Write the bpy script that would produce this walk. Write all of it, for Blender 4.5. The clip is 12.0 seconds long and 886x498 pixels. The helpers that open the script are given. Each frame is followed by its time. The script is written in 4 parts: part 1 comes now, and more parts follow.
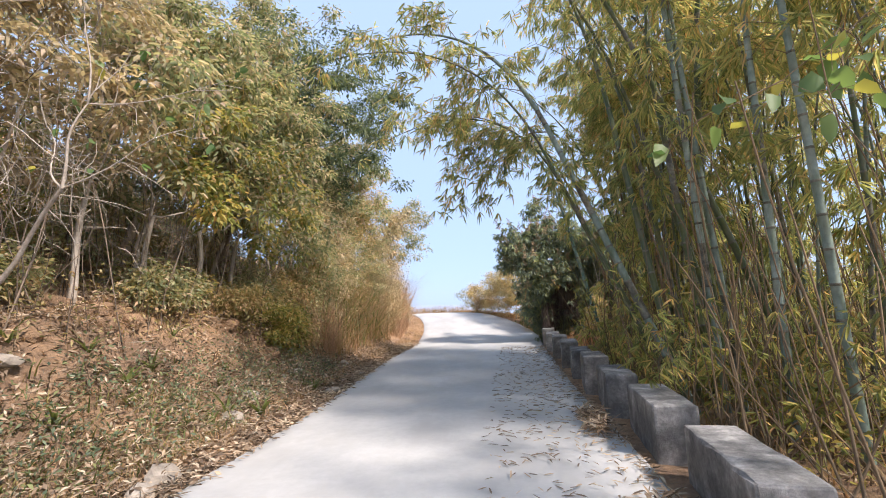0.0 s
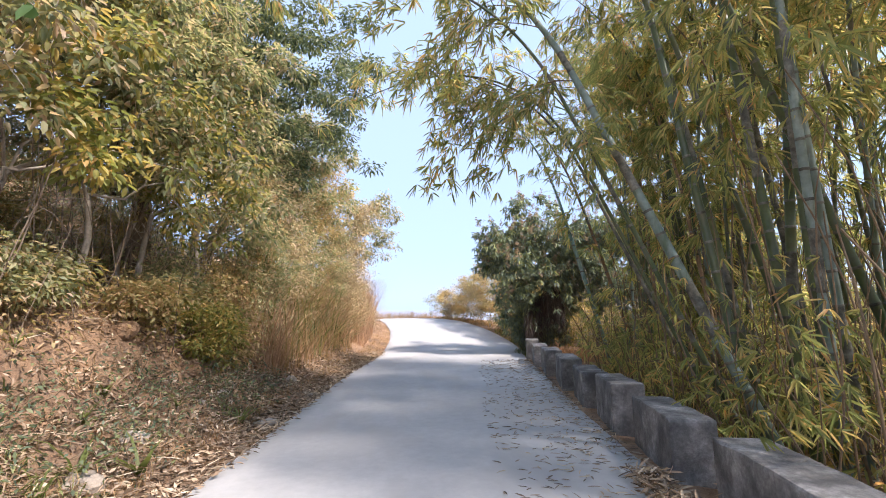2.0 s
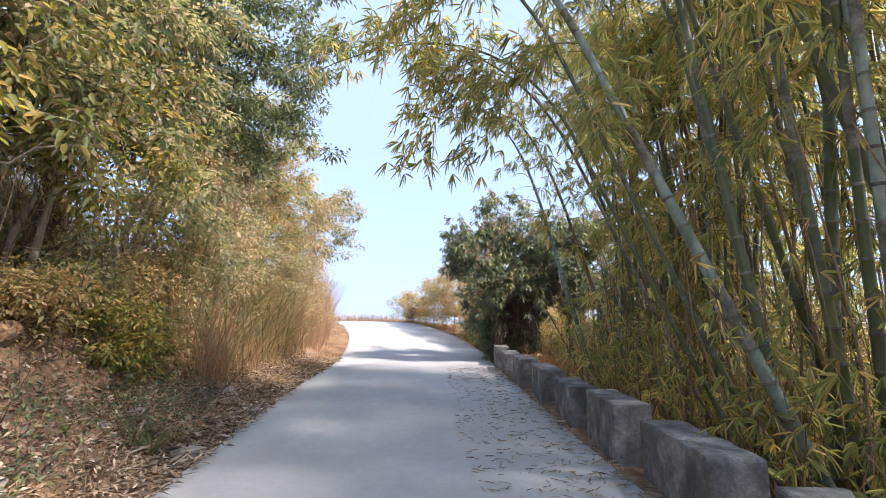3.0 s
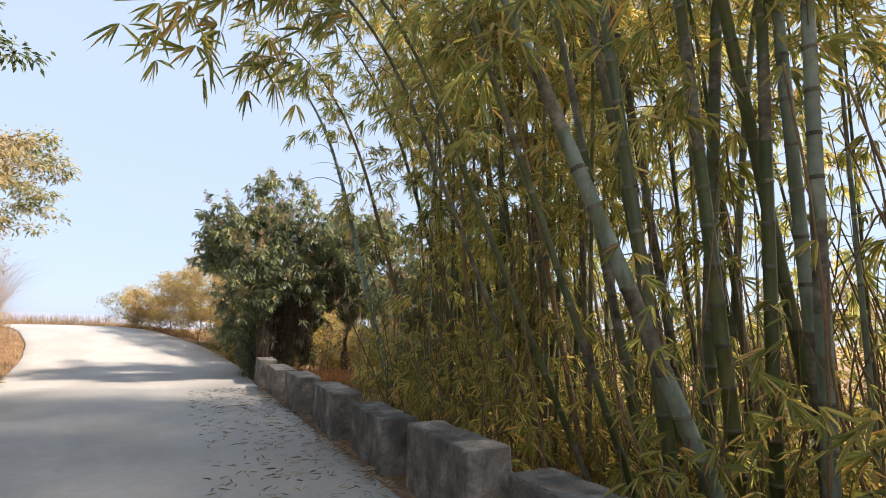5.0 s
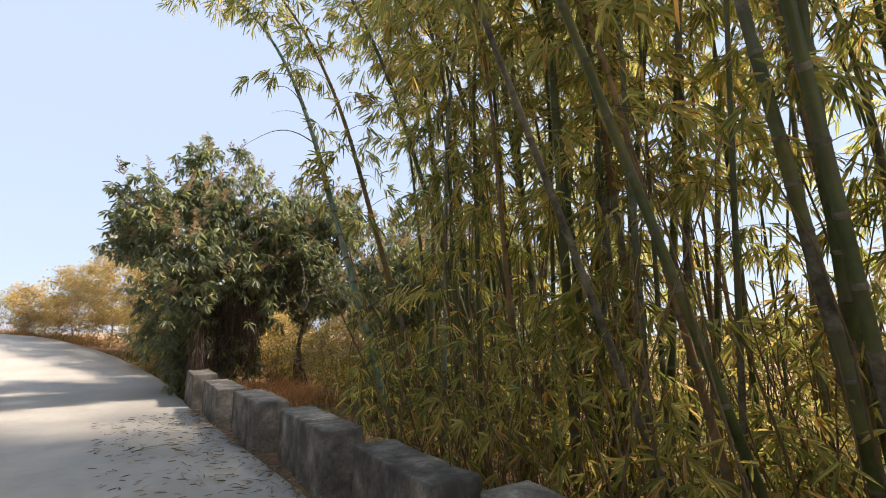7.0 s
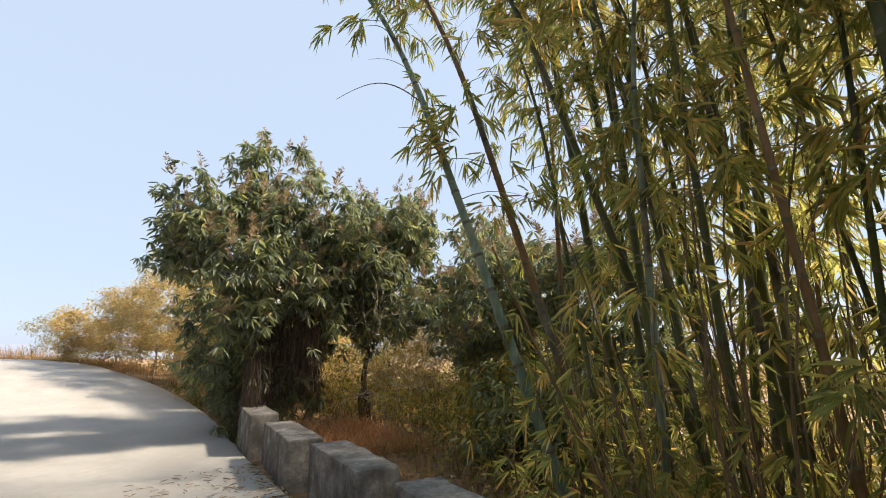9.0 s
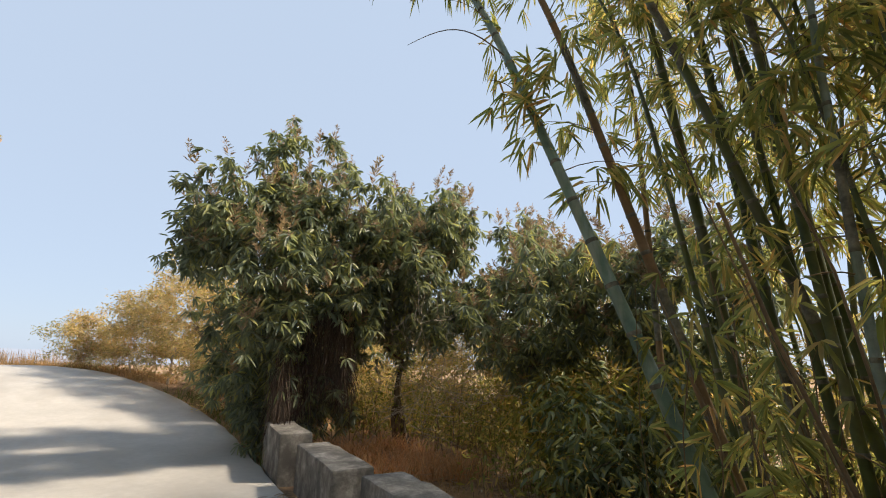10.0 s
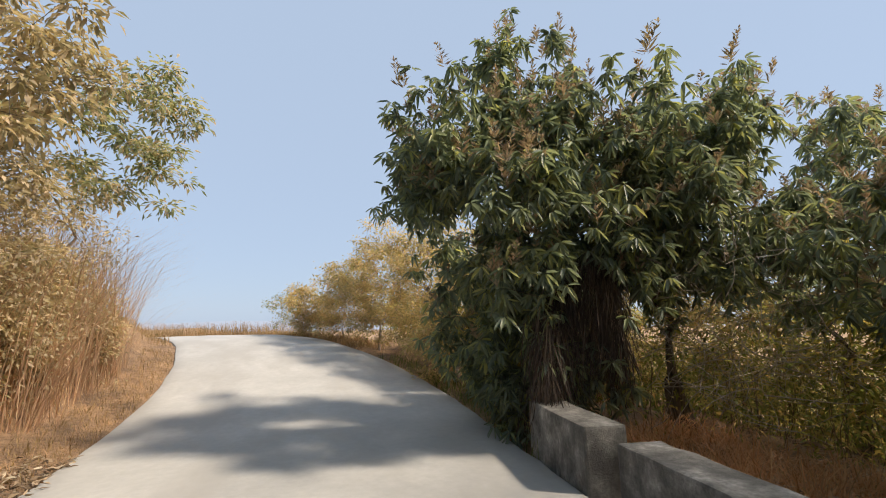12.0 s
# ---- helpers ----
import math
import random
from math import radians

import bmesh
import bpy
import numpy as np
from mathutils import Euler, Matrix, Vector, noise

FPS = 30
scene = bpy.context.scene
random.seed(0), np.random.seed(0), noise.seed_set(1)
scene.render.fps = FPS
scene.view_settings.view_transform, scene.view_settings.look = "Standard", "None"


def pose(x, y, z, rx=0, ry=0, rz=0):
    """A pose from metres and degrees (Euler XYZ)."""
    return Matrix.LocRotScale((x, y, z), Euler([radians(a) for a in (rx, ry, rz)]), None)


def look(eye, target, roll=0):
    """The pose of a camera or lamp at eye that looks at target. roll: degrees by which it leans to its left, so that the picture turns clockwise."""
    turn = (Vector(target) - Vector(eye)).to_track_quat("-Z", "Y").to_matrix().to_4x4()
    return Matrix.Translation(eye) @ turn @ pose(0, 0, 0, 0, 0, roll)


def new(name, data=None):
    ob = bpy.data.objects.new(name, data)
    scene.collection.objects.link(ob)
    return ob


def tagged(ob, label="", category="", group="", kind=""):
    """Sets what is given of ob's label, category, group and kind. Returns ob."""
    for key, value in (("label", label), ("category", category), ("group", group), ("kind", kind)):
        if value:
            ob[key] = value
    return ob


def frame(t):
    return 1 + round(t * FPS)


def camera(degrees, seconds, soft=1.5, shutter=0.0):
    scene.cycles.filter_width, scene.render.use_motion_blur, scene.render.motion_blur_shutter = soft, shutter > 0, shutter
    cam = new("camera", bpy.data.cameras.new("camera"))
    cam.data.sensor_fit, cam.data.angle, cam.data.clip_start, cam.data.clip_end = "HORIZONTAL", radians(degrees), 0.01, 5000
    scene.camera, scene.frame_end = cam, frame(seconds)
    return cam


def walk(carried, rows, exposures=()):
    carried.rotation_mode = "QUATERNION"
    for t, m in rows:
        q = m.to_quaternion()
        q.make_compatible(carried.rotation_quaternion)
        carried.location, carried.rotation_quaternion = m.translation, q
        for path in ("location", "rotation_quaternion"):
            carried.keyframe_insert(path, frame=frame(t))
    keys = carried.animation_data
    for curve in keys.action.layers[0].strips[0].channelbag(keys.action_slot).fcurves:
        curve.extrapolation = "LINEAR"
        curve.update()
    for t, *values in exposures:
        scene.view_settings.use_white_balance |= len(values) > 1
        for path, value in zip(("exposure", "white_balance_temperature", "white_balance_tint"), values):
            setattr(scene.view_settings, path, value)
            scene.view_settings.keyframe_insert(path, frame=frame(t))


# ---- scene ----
cam = camera(89.0, 12.0, soft=1.0)
PATH = [
    (0, (0.994, 1.319, 1.622), (0.929, 3.302, 1.876), -2.2),
    (0.5, (0.914, 1.932, 1.623), (0.868, 3.914, 1.89), -2.1),
    (1, (0.831, 2.544, 1.624), (0.814, 4.526, 1.892), -1.6),
    (1.5, (0.742, 3.163, 1.626), (0.773, 5.144, 1.892), -1.2),
    (2, (0.65, 3.799, 1.628), (0.733, 5.778, 1.902), -0.8),
    (2.5, (0.568, 4.438, 1.629), (0.713, 6.413, 1.911), -0.4),
    (2.7, (0.548, 4.685, 1.629), (0.728, 6.657, 1.915), -0.2),
    (4.3, (0.53, 6.568, 1.622), (1.36, 8.36, 1.939), 1.7),
    (4.5, (0.551, 6.802, 1.621), (1.499, 8.532, 1.949), 1.7),
    (5, (0.658, 7.384, 1.622), (1.844, 8.96, 1.954), 1.4),
    (5.5, (0.781, 7.979, 1.625), (2.13, 9.419, 1.951), 1.3),
    (6, (0.893, 8.584, 1.63), (2.319, 9.948, 1.954), 0.9),
    (6.5, (0.992, 9.196, 1.634), (2.415, 10.567, 1.945), -0.2),
    (6.7, (1.035, 9.446, 1.636), (2.44, 10.834, 1.951), 0.1),
    (8.3, (1.402, 11.484, 1.655), (2.777, 12.878, 2.067), 0.4),
    (8.5, (1.446, 11.74, 1.656), (2.791, 13.16, 2.072), 0.3),
    (9, (1.545, 12.381, 1.656), (2.82, 13.859, 2.091), 0.4),
    (9.5, (1.628, 13.023, 1.658), (2.865, 14.526, 2.118), 0.9),
    (10, (1.675, 13.673, 1.661), (2.906, 15.175, 2.137), 1.1),
    (10.5, (1.667, 14.344, 1.66), (2.884, 15.865, 2.113), 1.3),
    (11, (1.61, 15.053, 1.659), (2.748, 16.646, 2.07), 1.2),
    (11.5, (1.504, 15.807, 1.66), (2.423, 17.545, 2.029), 0.5),
    (12, (1.376, 16.582, 1.664), (2.048, 18.44, 1.973), -1.0),
]
walk(cam, [(t, look(eye, target, roll)) for t, eye, target, roll in PATH], exposures=[(0.0, 1.0, 5650, 18), (1.5, 1.15, 5600, 21), (2.7, 1.25, 5550, 21), (4.5, 1.05, 6100, 16), (5.5, 1.0, 6500, 18), (8.5, 0.97, 6600, 14), (10.5, 0.64, 6600, 13), (12.0, 0.52, 6350, 13)])

# ---- light and sky ----
SUN_AZ, SUN_EL = 121.0, 46.0            # degrees clockwise from +y, and above the ground
sun_way = Vector((math.sin(radians(SUN_AZ)) * math.cos(radians(SUN_EL)), math.cos(radians(SUN_AZ)) * math.cos(radians(SUN_EL)), math.sin(radians(SUN_EL))))
world = bpy.data.worlds.new("sky")
scene.world = world
world.use_nodes = True
wn, wl = world.node_tree.nodes, world.node_tree.links
sky = wn.new("ShaderNodeTexSky")
sky.sky_type, sky.sun_disc = "NISHITA", False
sky.sun_elevation, sky.sun_rotation = radians(SUN_EL), radians(SUN_AZ)
sky.air_density, sky.dust_density, sky.ozone_density = 1.0, 0.6, 1.5
wn["Background"].inputs["Strength"].default_value = 0.05
veil = wn.new("ShaderNodeMix")          # the thin dry-season haze over the whole sky
veil.data_type, veil.blend_type = "RGBA", "MIX"
veil.inputs[0].default_value, veil.inputs[7].default_value = 0.72, (8.5, 10.5, 13.0, 1)
wl.new(sky.outputs["Color"], veil.inputs[6])
wl.new(veil.outputs[2], wn["Background"].inputs["Color"])
sun = new("sun", bpy.data.lights.new("sun", "SUN"))
sun.data.energy, sun.data.angle, sun.data.color = 4.3, radians(5.0), (1.0, 0.85, 0.66)
sun.matrix_world = look((30, -5, 40), Vector((30, -5, 40)) - sun_way)

# ---- materials ----


def material(name):
    m = bpy.data.materials.new(name)
    m.use_nodes = True
    return m, m.node_tree.nodes, m.node_tree.links, m.node_tree.nodes["Principled BSDF"]


def ramp(nodes, stops):
    r = nodes.new("ShaderNodeValToRGB")
    while len(r.color_ramp.elements) < len(stops):
        r.color_ramp.elements.new(0.5)
    for e, (p, c) in zip(r.color_ramp.elements, stops):
        e.position, e.color = p, (*c, 1)
    return r


def noise_tex(nodes, links, scale, detail=6.0, rough=0.6, stretch=None):
    n = nodes.new("ShaderNodeTexNoise")
    n.inputs["Scale"].default_value, n.inputs["Detail"].default_value, n.inputs["Roughness"].default_value = scale, detail, rough
    g = nodes.new("ShaderNodeNewGeometry")
    if stretch:
        mp = nodes.new("ShaderNodeMapping")
        mp.inputs["Scale"].default_value = stretch
        links.new(g.outputs["Position"], mp.inputs["Vector"])
        links.new(mp.outputs["Vector"], n.inputs["Vector"])
    else:
        links.new(g.outputs["Position"], n.inputs["Vector"])
    return n


def mix(nodes, links, a, b, fac, blend="MIX"):
    x = nodes.new("ShaderNodeMix")
    x.data_type, x.blend_type = "RGBA", blend
    for sock, v in ((x.inputs[6], a), (x.inputs[7], b), (x.inputs[0], fac)):
        if isinstance(v, (int, float)):
            sock.default_value = v
        elif isinstance(v, tuple):
            sock.default_value = (*v, 1)
        else:
            links.new(v, sock)
    return x.outputs[2]


def surface(name, scales, stops, rough=0.9, bump=0.3, fine=60.0, dist=0.02, streak=None, streak_col=None, fleck=(0.62, 1.25)):
    """Mottled matt surface: a coarse colour field, a finer one over it, and relief."""
    m, n, l, p = material(name)
    a = noise_tex(n, l, scales[0])
    r = ramp(n, stops)
    l.new(a.outputs["Fac"], r.inputs["Fac"])
    b = noise_tex(n, l, scales[1], 8, 0.7)
    r2 = ramp(n, [(0.25, (fleck[0],) * 3), (0.75, (fleck[1],) * 3)])
    l.new(b.outputs["Fac"], r2.inputs["Fac"])
    col = mix(n, l, r.outputs["Color"], r2.outputs["Color"], 1.0, "MULTIPLY")
    if streak:
        s = noise_tex(n, l, 1.0, 5, 0.6, streak)
        r3 = ramp(n, [(0.48, (0, 0, 0)), (0.66, (1, 1, 1))])
        l.new(s.outputs["Fac"], r3.inputs["Fac"])
        col = mix(n, l, col, streak_col, r3.outputs["Color"])
    l.new(col, p.inputs["Base Color"])
    p.inputs["Roughness"].default_value = rough
    f = noise_tex(n, l, fine, 8, 0.75)
    bp = n.new("ShaderNodeBump")
    bp.inputs["Strength"].default_value, bp.inputs["Distance"].default_value = bump, dist
    l.new(f.outputs["Fac"], bp.inputs["Height"])
    l.new(bp.outputs["Normal"], p.inputs["Normal"])
    return m


def leaf_material(name, stops, trans=0.35, rough=0.5, glow=1.6):
    """Leaves: each with its own tint, with light passing through the blade."""
    m, n, l, p = material(name)
    g = n.new("ShaderNodeNewGeometry")
    r = ramp(n, stops)
    l.new(g.outputs["Random Per Island"], r.inputs["Fac"])
    big = noise_tex(n, l, 0.9, 3)
    r2 = ramp(n, [(0.3, (0.72, 0.72, 0.72)), (0.7, (1.25, 1.22, 1.1))])
    l.new(big.outputs["Fac"], r2.inputs["Fac"])
    col = mix(n, l, r.outputs["Color"], r2.outputs["Color"], 1.0, "MULTIPLY")
    l.new(col, p.inputs["Base Color"])
    p.inputs["Roughness"].default_value = rough
    p.inputs["Specular IOR Level"].default_value = 0.35
    t = n.new("ShaderNodeBsdfTranslucent")
    l.new(mix(n, l, col, (glow, glow * 0.97, glow * 0.66), 1.0, "MULTIPLY"), t.inputs["Color"])
    s = n.new("ShaderNodeMixShader")
    s.inputs[0].default_value = trans
    l.new(p.outputs[0], s.inputs[1])
    l.new(t.outputs[0], s.inputs[2])
    l.new(s.outputs[0], n["Material Output"].inputs["Surface"])
    return m


ROAD = surface("worn_concrete", (0.55, 7.0), [(0.3, (0.38, 0.375, 0.355)), (0.55, (0.44, 0.435, 0.41)), (0.75, (0.50, 0.49, 0.46))], 0.88, 0.2, 120, 0.003, (0.8, 0.35, 1), (0.37, 0.36, 0.335), (0.9, 1.08))
BLOCK = surface("weathered_concrete", (3.4, 26.0), [(0.30, (0.10, 0.095, 0.09)), (0.45, (0.185, 0.18, 0.165)), (0.58, (0.29, 0.28, 0.26)), (0.72, (0.50, 0.48, 0.44))], 0.95, 0.7, 40, 0.015, (2.4, 2.4, 1.5), (0.09, 0.087, 0.082), (0.55, 1.3))
EARTH = surface("dry_orange_earth", (0.9, 7.0), [(0.28, (0.20, 0.135, 0.085)), (0.45, (0.35, 0.225, 0.13)), (0.6, (0.50, 0.32, 0.175)), (0.75, (0.54, 0.40, 0.26))], 0.97, 1.0, 7, 0.16, None, None, (0.45, 1.35))
STONE = surface("grey_field_stone", (3.0, 14.0), [(0.3, (0.20, 0.17, 0.13)), (0.7, (0.42, 0.37, 0.30))], 0.92, 0.5, 30, 0.02)
BARK = surface("brown_bark", (4.0, 25.0), [(0.3, (0.126, 0.091, 0.063)), (0.7, (0.308, 0.238, 0.168))], 0.95, 0.7, 50, 0.02, (14, 14, 2), (0.05, 0.04, 0.03))
PALE_BARK = surface("pale_bark", (4.0, 25.0), [(0.3, (0.28, 0.24, 0.19)), (0.7, (0.50, 0.44, 0.36))], 0.9, 0.5, 50, 0.01)
CULM = surface("green_bamboo_culm", (1.3, 9.0), [(0.3, (0.05, 0.08, 0.03)), (0.5, (0.085, 0.115, 0.04)), (0.75, (0.19, 0.19, 0.06))], 0.42, 0.15, 70, 0.003, (6, 6, 1.2), (0.11, 0.12, 0.07))
CULM_PALE = surface("bloom_covered_culm", (1.3, 9.0), [(0.3, (0.14, 0.19, 0.15)), (0.55, (0.24, 0.30, 0.25)), (0.8, (0.36, 0.40, 0.34))], 0.6, 0.15, 70, 0.003, (7, 7, 1.4), (0.10, 0.14, 0.08))
CULM_TAN = surface("dry_tan_culm", (1.3, 9.0), [(0.3, (0.18, 0.11, 0.05)), (0.7, (0.33, 0.22, 0.11))], 0.6, 0.15, 70, 0.003)
CULM_BLUE = surface("young_blue_green_culm", (1.3, 9.0), [(0.3, (0.09, 0.17, 0.135)), (0.7, (0.18, 0.28, 0.21))], 0.45, 0.12, 70, 0.003, (6, 6, 1.0), (0.30, 0.36, 0.30))
NODE = surface("culm_node", (5, 20), [(0.3, (0.05, 0.05, 0.035)), (0.7, (0.28, 0.27, 0.21))], 0.8, 0.2)
TWIG = surface("dry_twig", (3, 20), [(0.3, (0.13, 0.09, 0.05)), (0.7, (0.28, 0.20, 0.11))], 0.9, 0.2)
BAMBOO_LEAF = leaf_material("bamboo_leaf", [(0.0, (0.15, 0.19, 0.085)), (0.40, (0.26, 0.285, 0.12)), (0.70, (0.40, 0.38, 0.165)), (0.91, (0.52, 0.41, 0.21)), (1.0, (0.50, 0.30, 0.15))], 0.6, 0.5, 1.85)
MANGO_LEAF = leaf_material("mango_leaf", [(0.0, (0.14, 0.18, 0.155)), (0.5, (0.20, 0.245, 0.19)), (0.85, (0.27, 0.31, 0.18)), (1.0, (0.42, 0.43, 0.18))], 0.36, 0.42, 1.7)
PANICLE = leaf_material("mango_flower", [(0.0, (0.30, 0.25, 0.19)), (0.6, (0.40, 0.32, 0.25)), (1.0, (0.42, 0.29, 0.24))], 0.35, 0.8, 1.2)
WOOD_LEAF = leaf_material("woodland_leaf", [(0.0, (0.16, 0.195, 0.115)), (0.4, (0.27, 0.295, 0.17)), (0.7, (0.41, 0.385, 0.24)), (0.88, (0.50, 0.42, 0.31)), (1.0, (0.50, 0.37, 0.29))], 0.5, 0.5, 1.45)
DARK_LEAF = leaf_material("dark_tree_leaf", [(0.0, (0.09, 0.125, 0.085)), (0.6, (0.15, 0.19, 0.115)), (1.0, (0.27, 0.29, 0.13))], 0.35, 0.45, 1.5)
YELLOW_LEAF = leaf_material("yellowing_leaf", [(0.0, (0.24, 0.23, 0.10)), (0.4, (0.40, 0.34, 0.16)), (0.75, (0.50, 0.38, 0.21)), (1.0, (0.50, 0.33, 0.21))], 0.42, 0.6, 1.3)
PALE_LEAF = leaf_material("pale_dry_leaf", [(0.0, (0.34, 0.30, 0.18)), (0.5, (0.50, 0.42, 0.29)), (1.0, (0.56, 0.45, 0.34))], 0.42, 0.7, 1.2)
BUSH_LEAF = leaf_material("shrub_leaf", [(0.0, (0.13, 0.165, 0.05)), (0.5, (0.27, 0.27, 0.085)), (0.8, (0.43, 0.36, 0.12)), (1.0, (0.50, 0.34, 0.15))], 0.5, 0.5, 1.5)
DRY_GRASS = leaf_material("dry_grass", [(0.0, (0.24, 0.17, 0.08)), (0.5, (0.38, 0.27, 0.14)), (1.0, (0.46, 0.28, 0.17))], 0.35, 0.7, 1.2)
RED_GRASS = leaf_material("rusty_dry_grass", [(0.0, (0.38, 0.24, 0.16)), (0.5, (0.52, 0.34, 0.24)), (1.0, (0.58, 0.44, 0.31))], 0.4, 0.7, 1.25)
RUST_GRASS = leaf_material("rust_red_straw", [(0.0, (0.40, 0.19, 0.09)), (0.5, (0.54, 0.28, 0.14)), (1.0, (0.58, 0.38, 0.22))], 0.35, 0.7, 1.25)
GOLD_LEAF = leaf_material("golden_leaf", [(0.0, (0.34, 0.31, 0.15)), (0.4, (0.50, 0.42, 0.22)), (0.75, (0.60, 0.47, 0.28)), (1.0, (0.58, 0.41, 0.28))], 0.48, 0.6, 1.35)
GREEN_GRASS = leaf_material("green_grass", [(0.0, (0.06, 0.10, 0.025)), (0.6, (0.14, 0.17, 0.05)), (1.0, (0.32, 0.27, 0.10))], 0.4, 0.5, 1.5)
LITTER = leaf_material("fallen_leaf", [(0.0, (0.11, 0.08, 0.055)), (0.3, (0.24, 0.175, 0.12)), (0.6, (0.36, 0.27, 0.185)), (0.85, (0.46, 0.37, 0.27)), (1.0, (0.54, 0.47, 0.36))], 0.1, 0.8, 1.0)
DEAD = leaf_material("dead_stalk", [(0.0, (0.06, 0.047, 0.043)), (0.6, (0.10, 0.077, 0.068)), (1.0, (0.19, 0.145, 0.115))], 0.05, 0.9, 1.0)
VINE_LEAF = leaf_material("broad_vine_leaf", [(0.0, (0.09, 0.16, 0.06)), (0.8, (0.17, 0.25, 0.09)), (1.0, (0.45, 0.40, 0.08))], 0.45, 0.5, 1.5)

# ---- the lie of the land ----
KY = (-40, -6, 2, 5, 8, 11, 14, 17, 20, 23, 26, 29, 32, 36, 40, 44, 50, 70, 120, 400)
KZ = (-0.3, -0.08, -0.08, -0.1, -0.11, -0.14, -0.14, -0.11, -0.11, -0.17, -0.15, 0.06, 0.5, 0.98, 1.12, 0.95, 0.2, -3, -11, -14)
KL = (-5.0, -2.9, -2.25, -1.98, -1.73, -1.69, -1.67, -1.55, -1.37, -1.22, -1.28, -1.27, -1.46, -2.2, -3.7, -6.2, -11, -30, -80, -200)
KR = (0.2, 1.8, 2.45, 2.77, 3.07, 3.3, 3.65, 3.97, 4.26, 4.75, 5.2, 5.17, 4.5, 3.1, 1.2, -1.3, -6, -25, -75, -195)


def at(y, ks):
    """A value along the road, eased between its knots."""
    return float(sum(np.interp(y + d, KY, ks) for d in (-1.2, -0.6, 0.0, 0.6, 1.2)) / 5)


LEFT_D = (0, 0.35, 1.2, 1.9, 2.25, 2.65, 3.1, 3.9, 5.5, 8, 12, 20, 60, 200, 600)
LEFT_Z = (-0.06, -0.02, 0.20, 0.52, 0.95, 1.65, 1.98, 2.15, 2.6, 4.2, 7.0, 11.0, 20.0, 10.0, -10)
RIGHT_D = (0, 0.5, 1.0, 3, 6, 12, 30, 80, 400)
RIGHT_Z = (-0.06, -0.08, -0.10, -0.2, -0.6, -2.2, -6.0, -11, -14)


def ground_z(x, y):
    """Height of the bare ground."""
    base, xl, xr = at(y, KZ), at(y, KL), at(y, KR)
    n = noise.noise((x * 0.9, y * 0.9, 0.0)) * 0.16 + noise.noise((x * 2.3, y * 2.3, 5.0)) * 0.12 + noise.noise((x * 5.5, y * 5.5, 9.0)) * 0.05
    if x < xl:
        d = xl - x
        k = float(np.interp(y, (14, 20, 30, 36), (1.0, 1.15, 1.2, 2.2)))
        rise = float(np.interp(d * k, LEFT_D, LEFT_Z)) * float(np.interp(y, (18, 24, 30, 40), (1.0, 0.75, 0.55, 0.2)))
        return base + rise + n * min(1.0, d * 0.8)
    if x > xr:
        d = x - xr
        return base + float(np.interp(d, RIGHT_D, RIGHT_Z)) + n * min(1.0, d * 0.5)
    return base - 0.1


# ---- mesh helpers ----


def mesh_arrays(name, verts, faces_flat, size):
    """A mesh of equal-sided faces from arrays."""
    me = bpy.data.meshes.new(name)
    nf = len(faces_flat) // size
    me.vertices.add(len(verts))
    me.vertices.foreach_set("co", np.asarray(verts, np.float32).ravel())
    me.loops.add(len(faces_flat))
    me.loops.foreach_set("vertex_index", np.asarray(faces_flat, np.int32))
    me.polygons.add(nf)
    me.polygons.foreach_set("loop_start", np.arange(nf, dtype=np.int32) * size)
    me.update(calc_edges=True)
    return me


def put(name, me, mat, parent=None, label="", smooth=False, kind=""):
    me.materials.append(mat)
    ob = new(name, me)
    if smooth:
        me.polygons.foreach_set("use_smooth", np.ones(len(me.polygons), bool))
    if parent is not None:
        ob.parent = parent
    return tagged(ob, label=label, kind=kind)


def part(name, bm, mat, parent, label=""):
    me = bpy.data.meshes.new(name)
    bm.to_mesh(me)
    bm.free()
    return put(name, me, mat, parent, label)


def empty(name, loc, label, category, group="", kind=""):
    ob = new(name)
    ob.location = loc
    return tagged(ob, label, category, group, kind)


def unit(v):
    return v / np.maximum(np.linalg.norm(v, axis=-1, keepdims=True), 1e-9)


